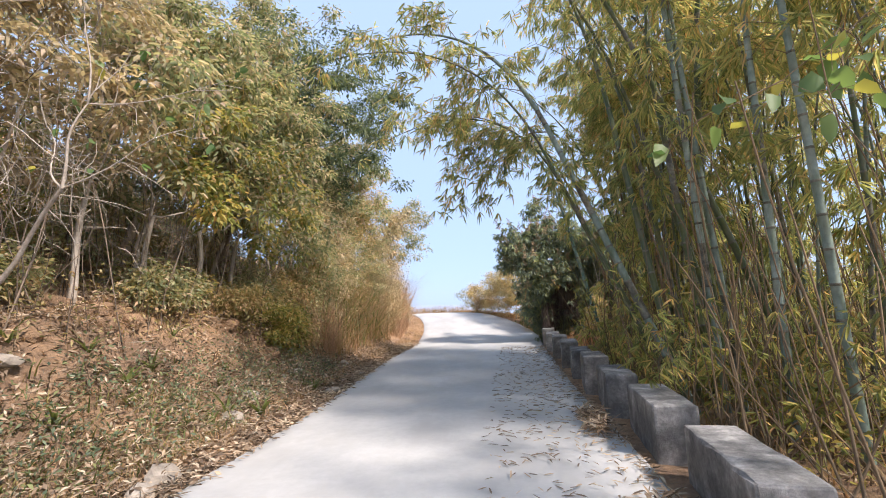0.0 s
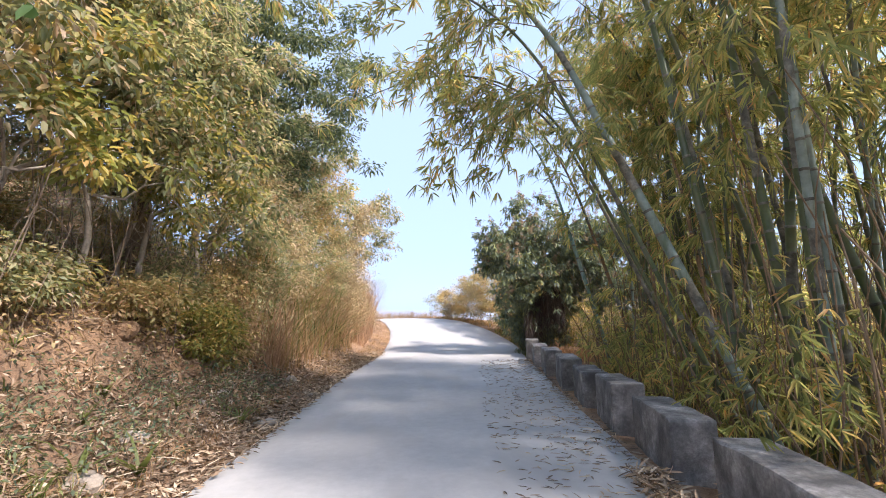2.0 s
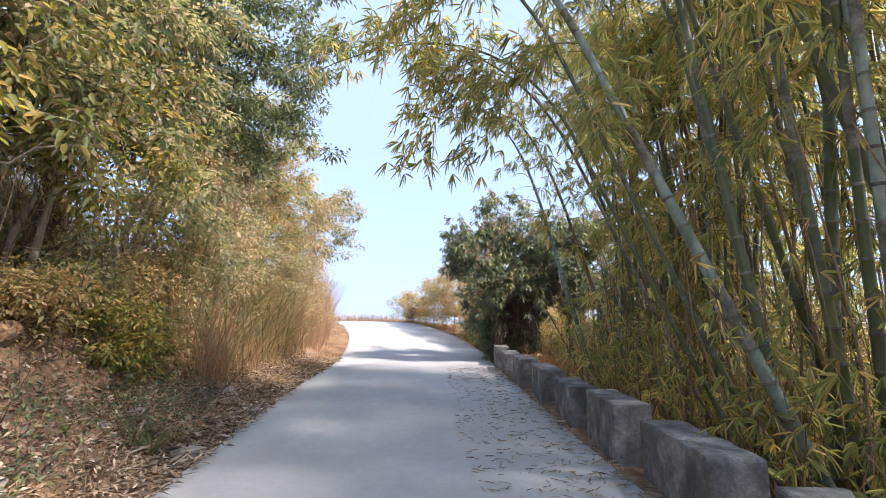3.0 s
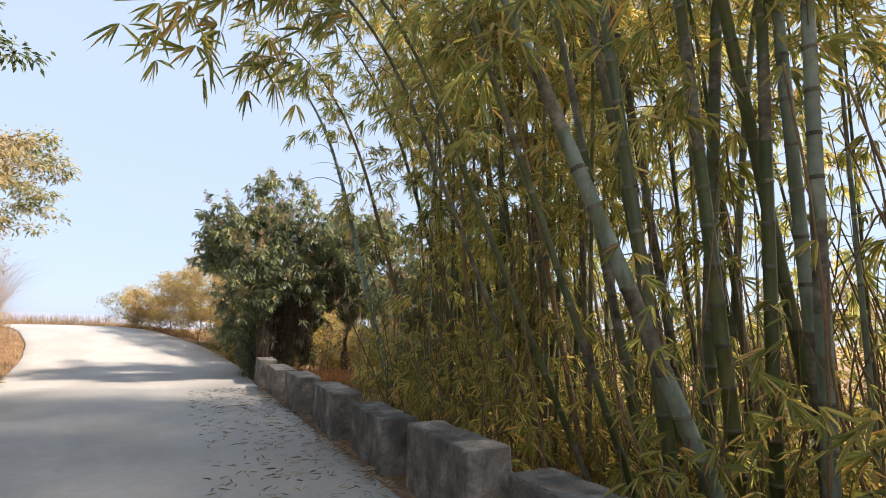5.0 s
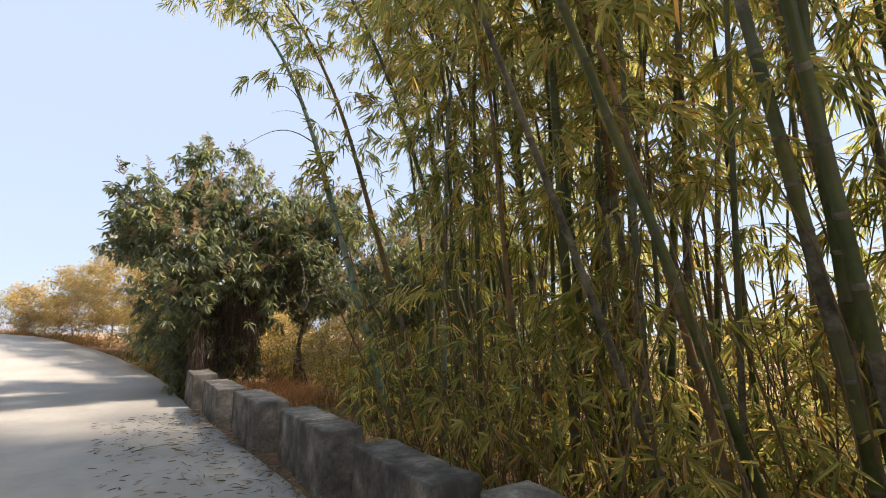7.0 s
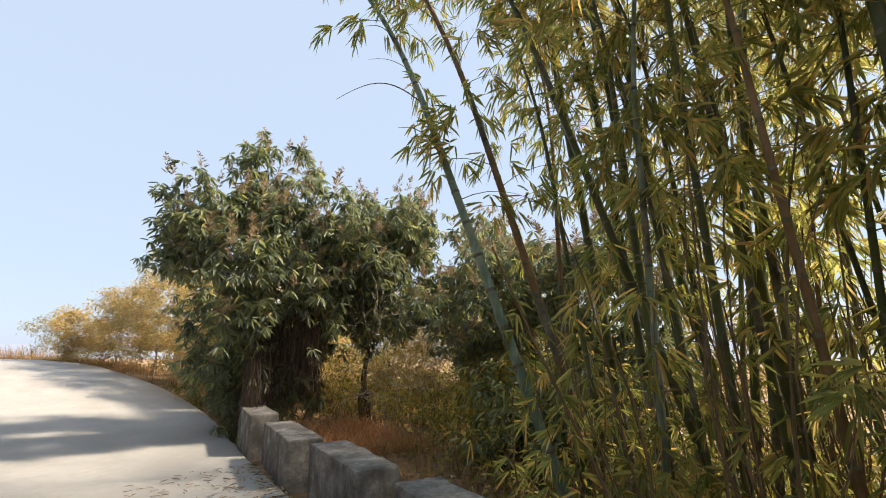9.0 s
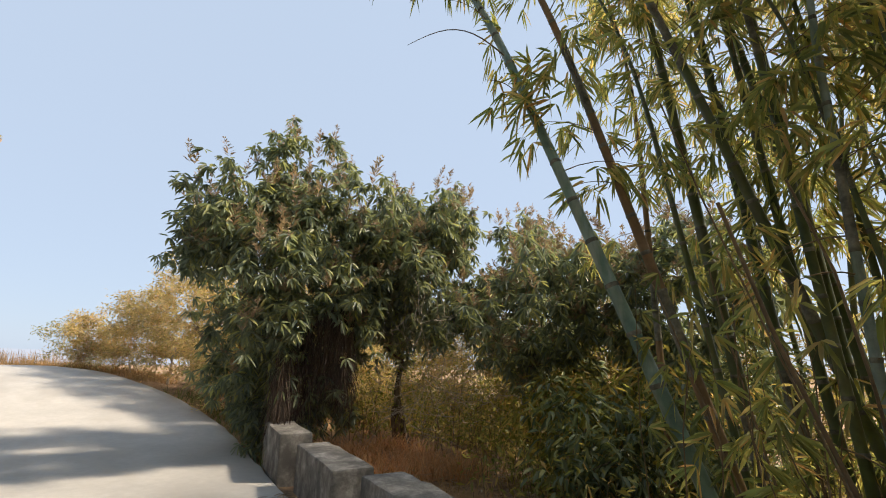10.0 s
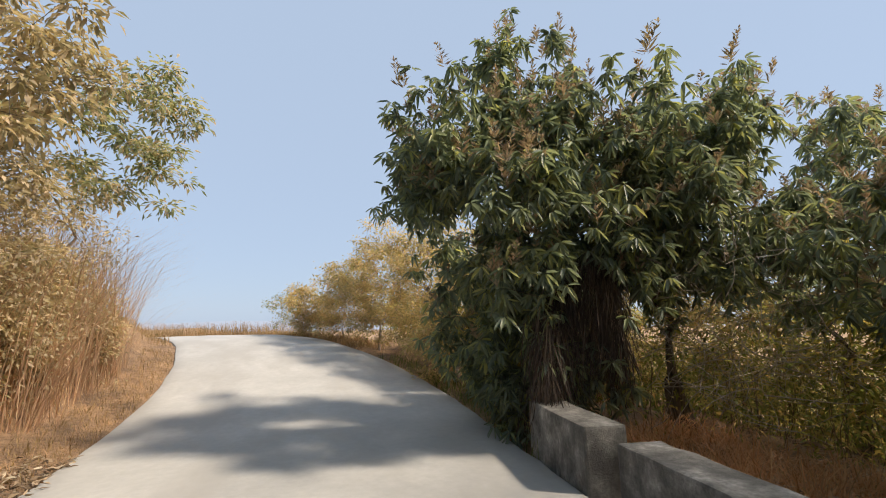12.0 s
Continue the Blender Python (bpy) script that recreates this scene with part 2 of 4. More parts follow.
class Leaves:
    """Collects folded leaf blades, to become one mesh."""

    def __init__(self, seed, plain=False):
        self.rng, self.chunks, self.plain = np.random.default_rng(seed), [], plain

    def add(self, pos, way, length, width, droop=0.15, fold=0.25, widest=0.4, twist=0.6):
        r, n = self.rng, len(pos)
        if n == 0:
            return
        pos, way = np.asarray(pos, float), unit(np.asarray(way, float))
        length = np.broadcast_to(length, n)[:, None] * r.uniform(0.7, 1.2, (n, 1))
        width = np.broadcast_to(width, n)[:, None] * r.uniform(0.75, 1.2, (n, 1))
        side = unit(np.cross(way, np.array((0, 0, 1.0)) + r.normal(0, twist, (n, 3))))
        up = np.cross(side, way)
        sag = np.array((0, 0, -1.0)) * droop * length
        a, b = widest * 0.6, 0.5 + widest * 0.5
        tip = pos + way * length + sag
        l1 = pos + way * length * a + side * width * 0.42 + up * width * fold + sag * a * a
        r1 = pos + way * length * a - side * width * 0.42 + up * width * fold + sag * a * a
        l2 = pos + way * length * b + side * width * 0.36 + up * width * fold + sag * b * b
        r2 = pos + way * length * b - side * width * 0.36 + up * width * fold + sag * b * b
        self.chunks.append(np.stack((pos, l1, l2, tip, r2, r1), 1))

    def keep(self, test):
        self.chunks = [c[test(c)] for c in self.chunks]

    def mesh(self, name):
        v = np.concatenate(self.chunks)
        n = len(v)
        if self.plain:      # far leaves: one bent quad
            v = np.stack((v[:, 0], (v[:, 1] + v[:, 2]) / 2, v[:, 3], (v[:, 4] + v[:, 5]) / 2), 1)
            return mesh_arrays(name, v.reshape(-1, 3), np.arange(n * 4), 4)
        f = (np.arange(n)[:, None] * 6 + np.array((0, 1, 2, 3, 0, 3, 4, 5))).ravel()
        return mesh_arrays(name, v.reshape(-1, 3), f, 4)


class Blades:
    """Collects arching ribbons (grass, reeds), to become one mesh."""

    def __init__(self, seed):
        self.rng, self.chunks = np.random.default_rng(seed), []

    def add(self, pos, height, reach, width, lean=None, stiff=0.0):
        r, pos = self.rng, np.asarray(pos, float)
        n = len(pos)
        if n == 0:
            return
        h = np.broadcast_to(height, n) * r.uniform(0.3, 1.15, n)
        az = r.uniform(0, 2 * np.pi, n)
        out = np.stack((np.cos(az), np.sin(az), np.zeros(n)), 1)
        if lean is not None:
            out = unit(out + np.asarray(lean))
        far = np.broadcast_to(reach, n) * r.uniform(0.3, 1.3, n)
        side = np.stack((-out[:, 1], out[:, 0], np.zeros(n)), 1) * (np.broadcast_to(width, n) * r.uniform(0.6, 1.2, n))[:, None] / 2
        rows = []
        for s in (0.0, 0.35, 0.7, 1.0):
            c = pos + out * (far * (0.3 * s + 0.7 * s ** 2))[:, None] + np.array((0, 0, 1.0)) * (h * (s - (1 - stiff) * 0.28 * s ** 3))[:, None]
            k = (1.0, 0.9, 0.6, 0.08)[len(rows)]
            rows.append(np.stack((c - side * k, c + side * k), 1))
        self.chunks.append(np.concatenate(rows, 1))

    def mesh(self, name):
        v = np.concatenate(self.chunks)
        f = (np.arange(len(v))[:, None] * 8 + np.array((0, 1, 3, 2, 2, 3, 5, 4, 4, 5, 7, 6))).ravel()
        return mesh_arrays(name, v.reshape(-1, 3), f, 4)


class Tubes:
    """Collects tapered tubes along lines of points, to become one mesh."""

    def __init__(self, sides=6):
        self.sides, self.v, self.f, self.n = sides, [], [], 0

    def add(self, pts, radii):
        pts = np.asarray(pts, float)
        m, k = len(pts), self.sides
        tan = unit(np.gradient(pts, axis=0))
        ref = np.array((0.3, 0.9, 0.1)) if abs(tan[0][2]) > 0.8 else np.array((0, 0, 1.0))
        a = unit(np.cross(tan, ref))
        b = np.cross(tan, a)
        ang = np.arange(k) * 2 * np.pi / k
        ring = a[:, None] * np.cos(ang)[None, :, None] + b[:, None] * np.sin(ang)[None, :, None]
        self.v.append((pts[:, None] + ring * np.asarray(radii, float)[:, None, None]).reshape(-1, 3))
        i = np.arange(m - 1)[:, None] * k + np.arange(k)[None]
        j = np.arange(m - 1)[:, None] * k + (np.arange(k)[None] + 1) % k
        self.f.append((np.stack((i, j, j + k, i + k), -1).reshape(-1, 4) + self.n).ravel())
        self.n += m * k

    def mesh(self, name):
        return mesh_arrays(name, np.concatenate(self.v), np.concatenate(self.f), 4)


def bent(a, b, n, rng, wob=0.1, sag=0.0):
    """A wavering line of points from a to b."""
    a, b = np.asarray(a, float), np.asarray(b, float)
    s = np.linspace(0, 1, n)[:, None]
    d = np.linalg.norm(b - a)
    w = rng.normal(0, wob * d, (2, 3))
    return a + (b - a) * s + np.sin(np.pi * s) * w[0] + np.sin(2 * np.pi * s) * w[1] * 0.5 + np.array((0, 0, -sag * d)) * s * s


# ---- ground, road, distance ----
def ground_sheet():
    u = np.linspace(-1, 1, 301)
    xs = 1.0 + np.sinh(u * 8) / np.sinh(8) * 2600
    ys = 15.0 + np.sinh(u * 8) / np.sinh(8) * 2600
    v = np.array([(x, y, ground_z(x, y)) for y in ys for x in xs])
    n = len(u)
    i = (np.arange(n - 1)[:, None] * n + np.arange(n - 1)[None]).ravel()
    return mesh_arrays("ground", v, np.stack((i, i + 1, i + n + 1, i + n), 1).ravel(), 4)


put("ground", ground_sheet(), EARTH, None, "dry orange earth and dusty verge beside the road", True, "structure")["category"] = "ground"


def road_sheet():
    ys = np.concatenate((np.arange(-30, 44, 0.5), np.arange(44, 90, 2)))
    rows = []
    for y in ys:
        xl, xr, z = at(y, KL), at(y, KR), at(y, KZ)
        xl += 0.05 * noise.noise((0, y * 1.3, 2)) + 0.025 * noise.noise((0, y * 5, 2))
        xr += 0.05 * noise.noise((9, y * 1.3, 2))
        line = [(xl, y, z - 0.14), (xl, y, z - 0.012), (xl + 0.02, y, z)]
        line += [(xl + (xr - xl) * s, y, z + 0.03 * math.sin(math.pi * s) + 0.006 * noise.noise((s * 4, y * 0.7, 8))) for s in np.linspace(0.06, 0.94, 10)]
        rows.append(line + [(xr - 0.02, y, z), (xr, y, z - 0.012), (xr, y, z - 0.14)])
    n = len(rows[0])
    v = np.array(rows).reshape(-1, 3)
    i = (np.arange(len(rows) - 1)[:, None] * n + np.arange(n - 1)[None]).ravel()
    return mesh_arrays("road", v, np.stack((i, i + 1, i + n + 1, i + n), 1).ravel(), 4)


put("road", road_sheet(), ROAD, None, "pale grey worn concrete lane with dusty edges", True, "structure")["category"] = "road"


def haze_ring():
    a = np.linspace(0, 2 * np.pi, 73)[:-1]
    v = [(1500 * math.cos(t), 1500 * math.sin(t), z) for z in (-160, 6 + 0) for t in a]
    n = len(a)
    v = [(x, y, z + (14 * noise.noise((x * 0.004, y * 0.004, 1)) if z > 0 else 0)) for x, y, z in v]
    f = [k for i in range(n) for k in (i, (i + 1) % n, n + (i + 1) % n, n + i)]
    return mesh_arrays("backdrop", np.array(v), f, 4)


# the ring glows by itself: haze painted as emission over the far ground
m, n_, l_, p_ = material("glowing_haze")
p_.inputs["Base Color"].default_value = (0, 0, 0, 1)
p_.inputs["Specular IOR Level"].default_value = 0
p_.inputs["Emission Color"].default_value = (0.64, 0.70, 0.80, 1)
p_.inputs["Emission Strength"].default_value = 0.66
put("backdrop", haze_ring(), m, None, "glowing backdrop ring painted as pale blue haze beyond the hill", False, "structure")["category"] = "backdrop"


# ---- parapet of concrete blocks ----
def guard_block(y0, y1, high, out, tilt, turn, seed):
    """One cast block along the road's outer edge, from y0 to y1, its top worn round."""
    rng = random.Random(seed)
    x0, x1 = at(y0, KR) + out, at(y1, KR) + out
    z0 = (at(y0, KZ) + at(y1, KZ)) / 2
    length, wide = math.hypot(y1 - y0, x1 - x0), 0.48
    bm = bmesh.new()
    bmesh.ops.create_cube(bm, size=1)
    bmesh.ops.scale(bm, vec=(wide, length, high + 0.3), verts=bm.verts)
    bmesh.ops.translate(bm, vec=(wide / 2, 0, (high + 0.3) / 2 - 0.3), verts=bm.verts)
    bmesh.ops.subdivide_edges(bm, edges=[e for e in bm.edges if e.calc_length() > length * 0.9], cuts=7)
    bmesh.ops.subdivide_edges(bm, edges=[e for e in bm.edges if abs((e.verts[0].co - e.verts[1].co).z) > 0.3], cuts=3)
    bmesh.ops.bevel(bm, geom=[e for e in bm.edges if e.calc_face_angle(0) > 0.9], offset=0.03, segments=2, affect="EDGES", profile=0.6)
    for v in bm.verts:
        q = v.co * 3.1
        v.co += Vector((noise.noise((q.x, q.y, seed)), noise.noise((q.y, q.z, seed + 3)), noise.noise((q.z * 2, q.y * 2, seed + 7)))) * 0.022
        if v.co.z > high - 0.12 and rng.random() < 0.12:
            v.co.z -= rng.uniform(0.0, 0.025)
    ob = part("guard_block", bm, BLOCK, None, "dark weathered concrete block with a pale worn edge at the roadside")
    tagged(ob, "", "guard block", "row of guard blocks")
    ob.matrix_basis = Matrix.Translation(((x0 + x1) / 2, (y0 + y1) / 2, z0)) @ pose(0, 0, 0, tilt, 0, turn - math.degrees(math.atan2(x1 - x0, y1 - y0)))
    return ob


BLOCKS = ((20.72, 22.5, 0.66, 0.06, -1.0, -3), (18.45, 20.4, 0.58, 0.10, -1.3, -5), (16.4, 18.1, 0.62, 0.12, -1.2, -5), (14.25, 16.05, 0.62, 0.17, -1.4, -6), (12.4, 13.92, 0.57, 0.20, -1.0, -5),
          (10.58, 12.05, 0.64, 0.20, -1.5, -6), (8.66, 10.25, 0.57, 0.20, -1.4, -6), (6.56, 8.2, 0.54, 0.22, -1.2, -5), (4.5, 6.1, 0.48, 0.22, -1.0, -5), (2.3, 4.1, 0.52, 0.20, -1.2, -5), (0.2, 1.9, 0.55, 0.18, -1.2, -4))
for k, (a, b, h, o, t, w) in enumerate(BLOCKS):
    guard_block(a, b, h, o, t, w, k)


# ---- bamboo ----
def culm_line(base, six, height, rng, arch):
    """The centre line of a culm: straight at first, its head arching over."""
    base, six = np.asarray(base, float), np.asarray(six, float)
    way = (six - base) / 6.0
    side = np.array((way[0], way[1], 0.0)) + rng.normal(0, 0.06, 3) * (1, 1, 0)
    side = side / max(np.linalg.norm(side), 1e-6)
    s = np.linspace(0, height, int(height / 0.12))
    k = np.clip((s - height * 0.45) / (height * 0.55), 0, 1)
    return base + way * s[:, None] + side * (arch * height * 0.35 * k ** 2.2)[:, None] - np.array((0, 0, 1.0)) * (arch * height * 0.32 * k ** 2.6)[:, None]


def bamboo(base, six, radius, height, mat, seed, arch=0.6, leafy=1.0, low=1.2, label="", boughs=()):
    rng = np.random.default_rng(seed)
    pts = culm_line(base, six, height, rng, arch)
    n = len(pts)
    s = np.linspace(0, height, n)
    gap = 0.30 + 0.1 * rng.random()
    thing = empty("bamboo_culm", pts[0], label or "tall green bamboo culm with narrow yellowing leaves behind the blocks", "bamboo", "bamboo grove")
    rel = pts - pts[0]
    r = radius * (1 - 0.88 * (s / height) ** 1.4)
    joints = np.arange(gap, height * 0.85, gap)
    marks = np.sort(np.concatenate((s[::3], joints - 0.016, joints - 0.006, joints + 0.004, joints + 0.016)))
    near = np.abs(marks[:, None] - joints[None]).min(1)
    line = np.stack([np.interp(marks, s, rel[:, c]) for c in range(3)], 1)
    tube = Tubes(8)
    tube.add(line, np.interp(marks, s, r) * np.where(near < 0.01, 1.10, 1.0))
    me = tube.mesh("culm")
    band = (near[:-1] < 0.02) & (near[1:] < 0.02)
    put("culm", me, mat, thing, "", True)
    me.materials.append(NODE)
    me.polygons.foreach_set("material_index", np.repeat(band, 8).astype(np.int32))
    twigs, lv = Tubes(4), Leaves(seed)
    for d in np.arange(low, height, gap * 0.8):
        i = min(n - 2, int(d / height * n))
        for _ in range(rng.integers(1, 3)):
            if rng.random() > leafy + (0.4 if d > height * 0.6 else 0):
                continue
            az = rng.uniform(0, 2 * np.pi)
            size = rng.uniform(0.5, 1.25) * (0.75 if d < 2.5 else 1.0)
            out = np.array((math.cos(az), math.sin(az), rng.uniform(0.1, 0.8)))
            p = np.linspace(0, 1, 6)[:, None]
            line = rel[i] + unit(out) * size * p + np.array((0, 0, -0.45 * size)) * p ** 2
            twigs.add(line, np.linspace(0.006, 0.0015, 6))
            for f in range(int(rng.integers(5, 9))):
                q = rng.uniform(0.3, 1.0)
                c = rel[i] + unit(out) * size * q + np.array((0, 0, -0.45 * size)) * q * q
                az2 = az + rng.normal(0, 0.9)
                tw = np.array((math.cos(az2), math.sin(az2), rng.uniform(-0.9, 0.1)))
                e = c + tw * rng.uniform(0.08, 0.25)
                k = int(rng.integers(4, 8))
                fan = tw + rng.normal(0, 0.55, (k, 3)) + np.array((0, 0, -0.55))
                lv.add(np.repeat(e[None], k, 0) + rng.normal(0, 0.02, (k, 3)), fan, 0.23, 0.030, 0.25, 0.2, 0.35)
    for start, end in boughs:
        a, b = rel[min(n - 1, int(start / height * n))], np.asarray(end) - pts[0]
        q = np.linspace(0, 1, 12)[:, None]
        line = a + (b - a) * q + np.array((0, 0, 0.55)) * np.sin(np.pi * q) * np.linalg.norm(b - a) * 0.4
        twigs.add(line, np.linspace(0.011, 0.002, 12))
        for f in range(52):
            c = line[int(rng.integers(3, 12))] + rng.normal(0, 0.16, 3)
            k = int(rng.integers(4, 8))
            tw = unit(b - a) * (0.7, 0.7, 0.2) + rng.normal(0, 0.3, 3)
            lv.add(np.repeat(c[None], k, 0), tw + rng.normal(0, 0.5, (k, 3)) + np.array((0, 0, -0.5)), 0.24, 0.030, 0.25, 0.2, 0.35)
    if lv.chunks:
        org = pts[0]
        clear = 3.2 + 2.4 * float(np.clip(pts[0][1] - 10.8, 0, 1)) if not boughs or len(boughs) < 4 else 3.2
        lv.keep(lambda c: (c[:, 0, 2] + org[2] > clear) | (c[:, 0, 0] + org[0] > 3.6 + 0.05 * (c[:, 0, 1] + org[1])))
        put("branch", twigs.mesh("branch"), TWIG, thing, "", False, "stuff")
        put("foliage", lv.mesh("foliage"), BAMBOO_LEAF, thing, "narrow hanging yellow-green leaves", False, "stuff")
    return thing


def on_ground(x, y, dz=-0.05):
    return np.array((x, y, ground_z(x, y) + dz))


NAMED = (  # foot x, y; place at six metres; radius; height; material; arch
    (4.70, 8.86, 2.55, 10.16, 0.070, 11.0, CULM_PALE, 0.8, "leaning pale green bamboo culm arching over the road"),
    (5.23, 8.53, 4.70, 8.38, 0.055, 12.0, CULM_PALE, 0.4, "upright bloom-whitened bamboo culm behind the blocks"),
    (5.19, 7.46, 5.23, 7.46, 0.058, 12.0, CULM_PALE, 0.4, "upright bloom-whitened bamboo culm behind the blocks"),
    (5.40, 6.67, 5.11, 6.66, 0.060, 12.0, CULM_PALE, 0.4, "stout grey-green bamboo culm behind the blocks"),
    (4.94, 8.47, 4.41, 8.03, 0.055, 12.0, CULM_PALE, 0.3, "upright bloom-whitened bamboo culm behind the blocks"),
    (5.29, 14.69, 4.36, 16.74, 0.058, 9.5, CULM_BLUE, 0.4, "young blue-green bamboo culm leaning clear of the grove"),
    (6.17, 14.93, 4.67, 16.15, 0.052, 9.5, CULM_TAN, 0.4, "dry tan bamboo culm leaning beside a green one"),
    (4.76, 9.41, 3.83, 9.54, 0.062, 11.0, CULM, 0.5, ""),
    (5.14, 9.07, 4.58, 9.13, 0.065, 11.0, CULM, 0.5, ""),
    (5.24, 8.90, 4.66, 8.38, 0.055, 11.5, CULM, 0.4, ""),
    (5.10, 10.40, 2.70, 11.60, 0.038, 9.5, CULM, 1.3, "slender bamboo culm drooping low over the road"),
    (5.40, 11.20, 3.00, 12.30, 0.036, 9.5, CULM, 1.0, "slender bamboo culm drooping low over the road"),
    (5.00, 9.80, 2.20, 10.20, 0.038, 10.5, CULM, 1.2, "slender bamboo culm drooping low over the road"),
    (7.10, 15.25, 6.51, 15.74, 0.066, 11.5, CULM, 0.4, "tall dark bamboo culm at the end of the grove"),
    (7.09, 14.87, 6.58, 15.29, 0.060, 11.0, CULM, 0.4, "tall dark bamboo culm at the end of the grove"),
    (7.13, 14.45, 6.70, 14.81, 0.062, 11.5, CULM, 0.4, "tall dark bamboo culm at the end of the grove"),
    (7.88, 14.23, 6.83, 15.09, 0.060, 11.0, CULM, 0.4, "tall dark bamboo culm at the end of the grove"),
    (7.19, 13.50, 6.58, 14.00, 0.066, 11.0, CULM, 0.4, "tall dark bamboo culm at the end of the grove"),
    (7.35, 16.34, 7.32, 16.37, 0.045, 10.0, CULM_TAN, 0.4, "tall dry bamboo culm at the end of the grove"),
    (5.30, 9.92, 4.63, 10.61, 0.056, 11.0, CULM, 0.5, ""),
    (6.15, 9.90, 5.67, 10.39, 0.055, 11.0, CULM, 0.5, ""),
    (5.70, 12.38, 5.59, 12.49, 0.060, 11.0, CULM, 0.5, ""),
    (6.18, 12.46, 6.58, 12.04, 0.045, 11.0, CULM_PALE, 0.4, ""),
    (6.32, 12.31, 6.88, 11.73, 0.045, 11.0, CULM, 0.4, ""),
    (6.21, 11.71, 6.64, 11.26, 0.050, 11.0, CULM, 0.4, ""),
    (6.74, 14.04, 5.34, 15.49, 0.052, 10.5, CULM, 0.4, "tall dark bamboo culm at the end of the grove"),
    (5.20, 9.45, 5.35, 8.95, 0.070, 11.5, CULM, 0.4, ""),
    (6.56, 8.79, 4.18, 8.77, 0.062, 11.5, CULM, 0.5, "leaning dark green bamboo culm crossing the grove"),
    (6.26, 10.09, 4.41, 10.07, 0.058, 11.5, CULM, 0.5, "leaning dark green bamboo culm crossing the grove"),
    (5.60, 13.60, 5.75, 13.90, 0.040, 10.0, CULM, 0.5, "leafy dark bamboo culm towards the end of the grove"),
    (5.95, 14.30, 6.00, 14.70, 0.042, 10.0, CULM, 0.5, "leafy dark bamboo culm towards the end of the grove"),
    (6.20, 13.40, 6.20, 13.90, 0.040, 10.5, CULM, 0.5, "leafy dark bamboo culm towards the end of the grove"),
    (5.50, 12.90, 5.40, 13.40, 0.036, 9.5, CULM_TAN, 0.5, "leafy dry bamboo culm towards the end of the grove"),
    (6.55, 14.50, 6.45, 15.00, 0.045, 10.5, CULM, 0.4, "leafy dark bamboo culm towards the end of the grove"),
    (6.40, 15.10, 6.10, 15.90, 0.036, 9.0, CULM, 0.4, "leafy dark bamboo culm towards the end of the grove"),
)
BOUGHS = {0: ((6.0, (0.5, 10.3, 5.0)), (7.0, (-0.2, 10.6, 6.2)), (6.5, (0.7, 11.2, 6.0)), (5.0, (1.6, 10.6, 4.2)), (8.0, (0.2, 9.8, 7.4))),
          5: ((4.6, (3.55, 16.5, 4.3)), (5.4, (3.75, 16.3, 5.2)), (3.9, (4.1, 16.1, 4.0))),
          10: ((6.0, (0.7, 11.3, 3.9)), (6.5, (1.2, 11.5, 3.9)), (5.5, (1.8, 11.6, 4.0)), (7.0, (0.9, 11.6, 4.8)), (7.5, (0.3, 11.6, 5.6))), 11: ((6.0, (1.6, 12.2, 5.2)), (7.0, (1.2, 12.4, 6.0)))}
for k, (x, y, x6, y6, rad, high, mat, arch, text) in enumerate(NAMED):
    clear = "clear" in text or "dry tan" in text
    bamboo(on_ground(x, y), (x6, y6, 6.0), rad, high, mat, 100 + k, arch, 0.42 if clear else 0.46 if "end of" in text else 0.36, 3.0 if "end of" in text else 3.4, text, BOUGHS.get(k, ()))
rng = np.random.default_rng(5)
for k in range(76):
    if k < 34:      # the grove's front
        y, deep = rng.uniform(5.0, 14.2), rng.uniform(2.2, 4.8)
    elif k < 54:    # its back
        y, deep = rng.uniform(4.0, 14.5), rng.uniform(4.6, 7.5)
    elif k < 66:    # unseen, beside and behind the start: added to shade the lane
        y, deep = rng.uniform(-6.0, 3.8), rng.uniform(2.0, 5.5)
    else:           # the leafy middle
        y, deep = rng.uniform(10.6, 14.4), rng.uniform(1.5, 3.6)
    if 2.0 < y < 6.0:
        deep = max(deep, 2.8)
    x = at(y, KR) + deep
    if y > 12.5:
        x = max(x, 6.9 if k < 66 else 5.5)
    mat = (CULM, CULM, CULM, CULM, CULM, CULM_PALE, CULM_TAN)[int(rng.integers(0, 7))]
    bamboo(on_ground(x, y), (x - rng.uniform(-0.8, 1.1) * (0.5 if k >= 66 else 1.0), y + rng.normal(0.1, 0.55), 6.0), rng.uniform(0.022, 0.052) * (0.7 if y < 6.5 else 1.0), rng.uniform(8.0, 11.0) * (0.8 if y < 4.0 else 1.0), mat, 200 + k, rng.uniform(0.3, 0.7), 0.62 if k >= 66 else 0.36 if k < 34 else 0.42, rng.uniform(0.8, 2.0) if k >= 66 else rng.uniform(1.8, 3.6))


rng = np.random.default_rng(6)
for k in range(7):     # a second clump further down the slope, added to shade lane and blocks
    x, y = rng.uniform(9.4, 12.2), rng.uniform(13.2, 16.0)
    bamboo(on_ground(x, y), (x + rng.normal(0, 0.5), y + rng.normal(0, 0.4), 6.0), rng.uniform(0.035, 0.055), rng.uniform(10.0, 12.5), CULM, 400 + k, rng.uniform(0.2, 0.5), 0.7, 3.0, "tall leafy bamboo culm added on the falling slope for its shade")


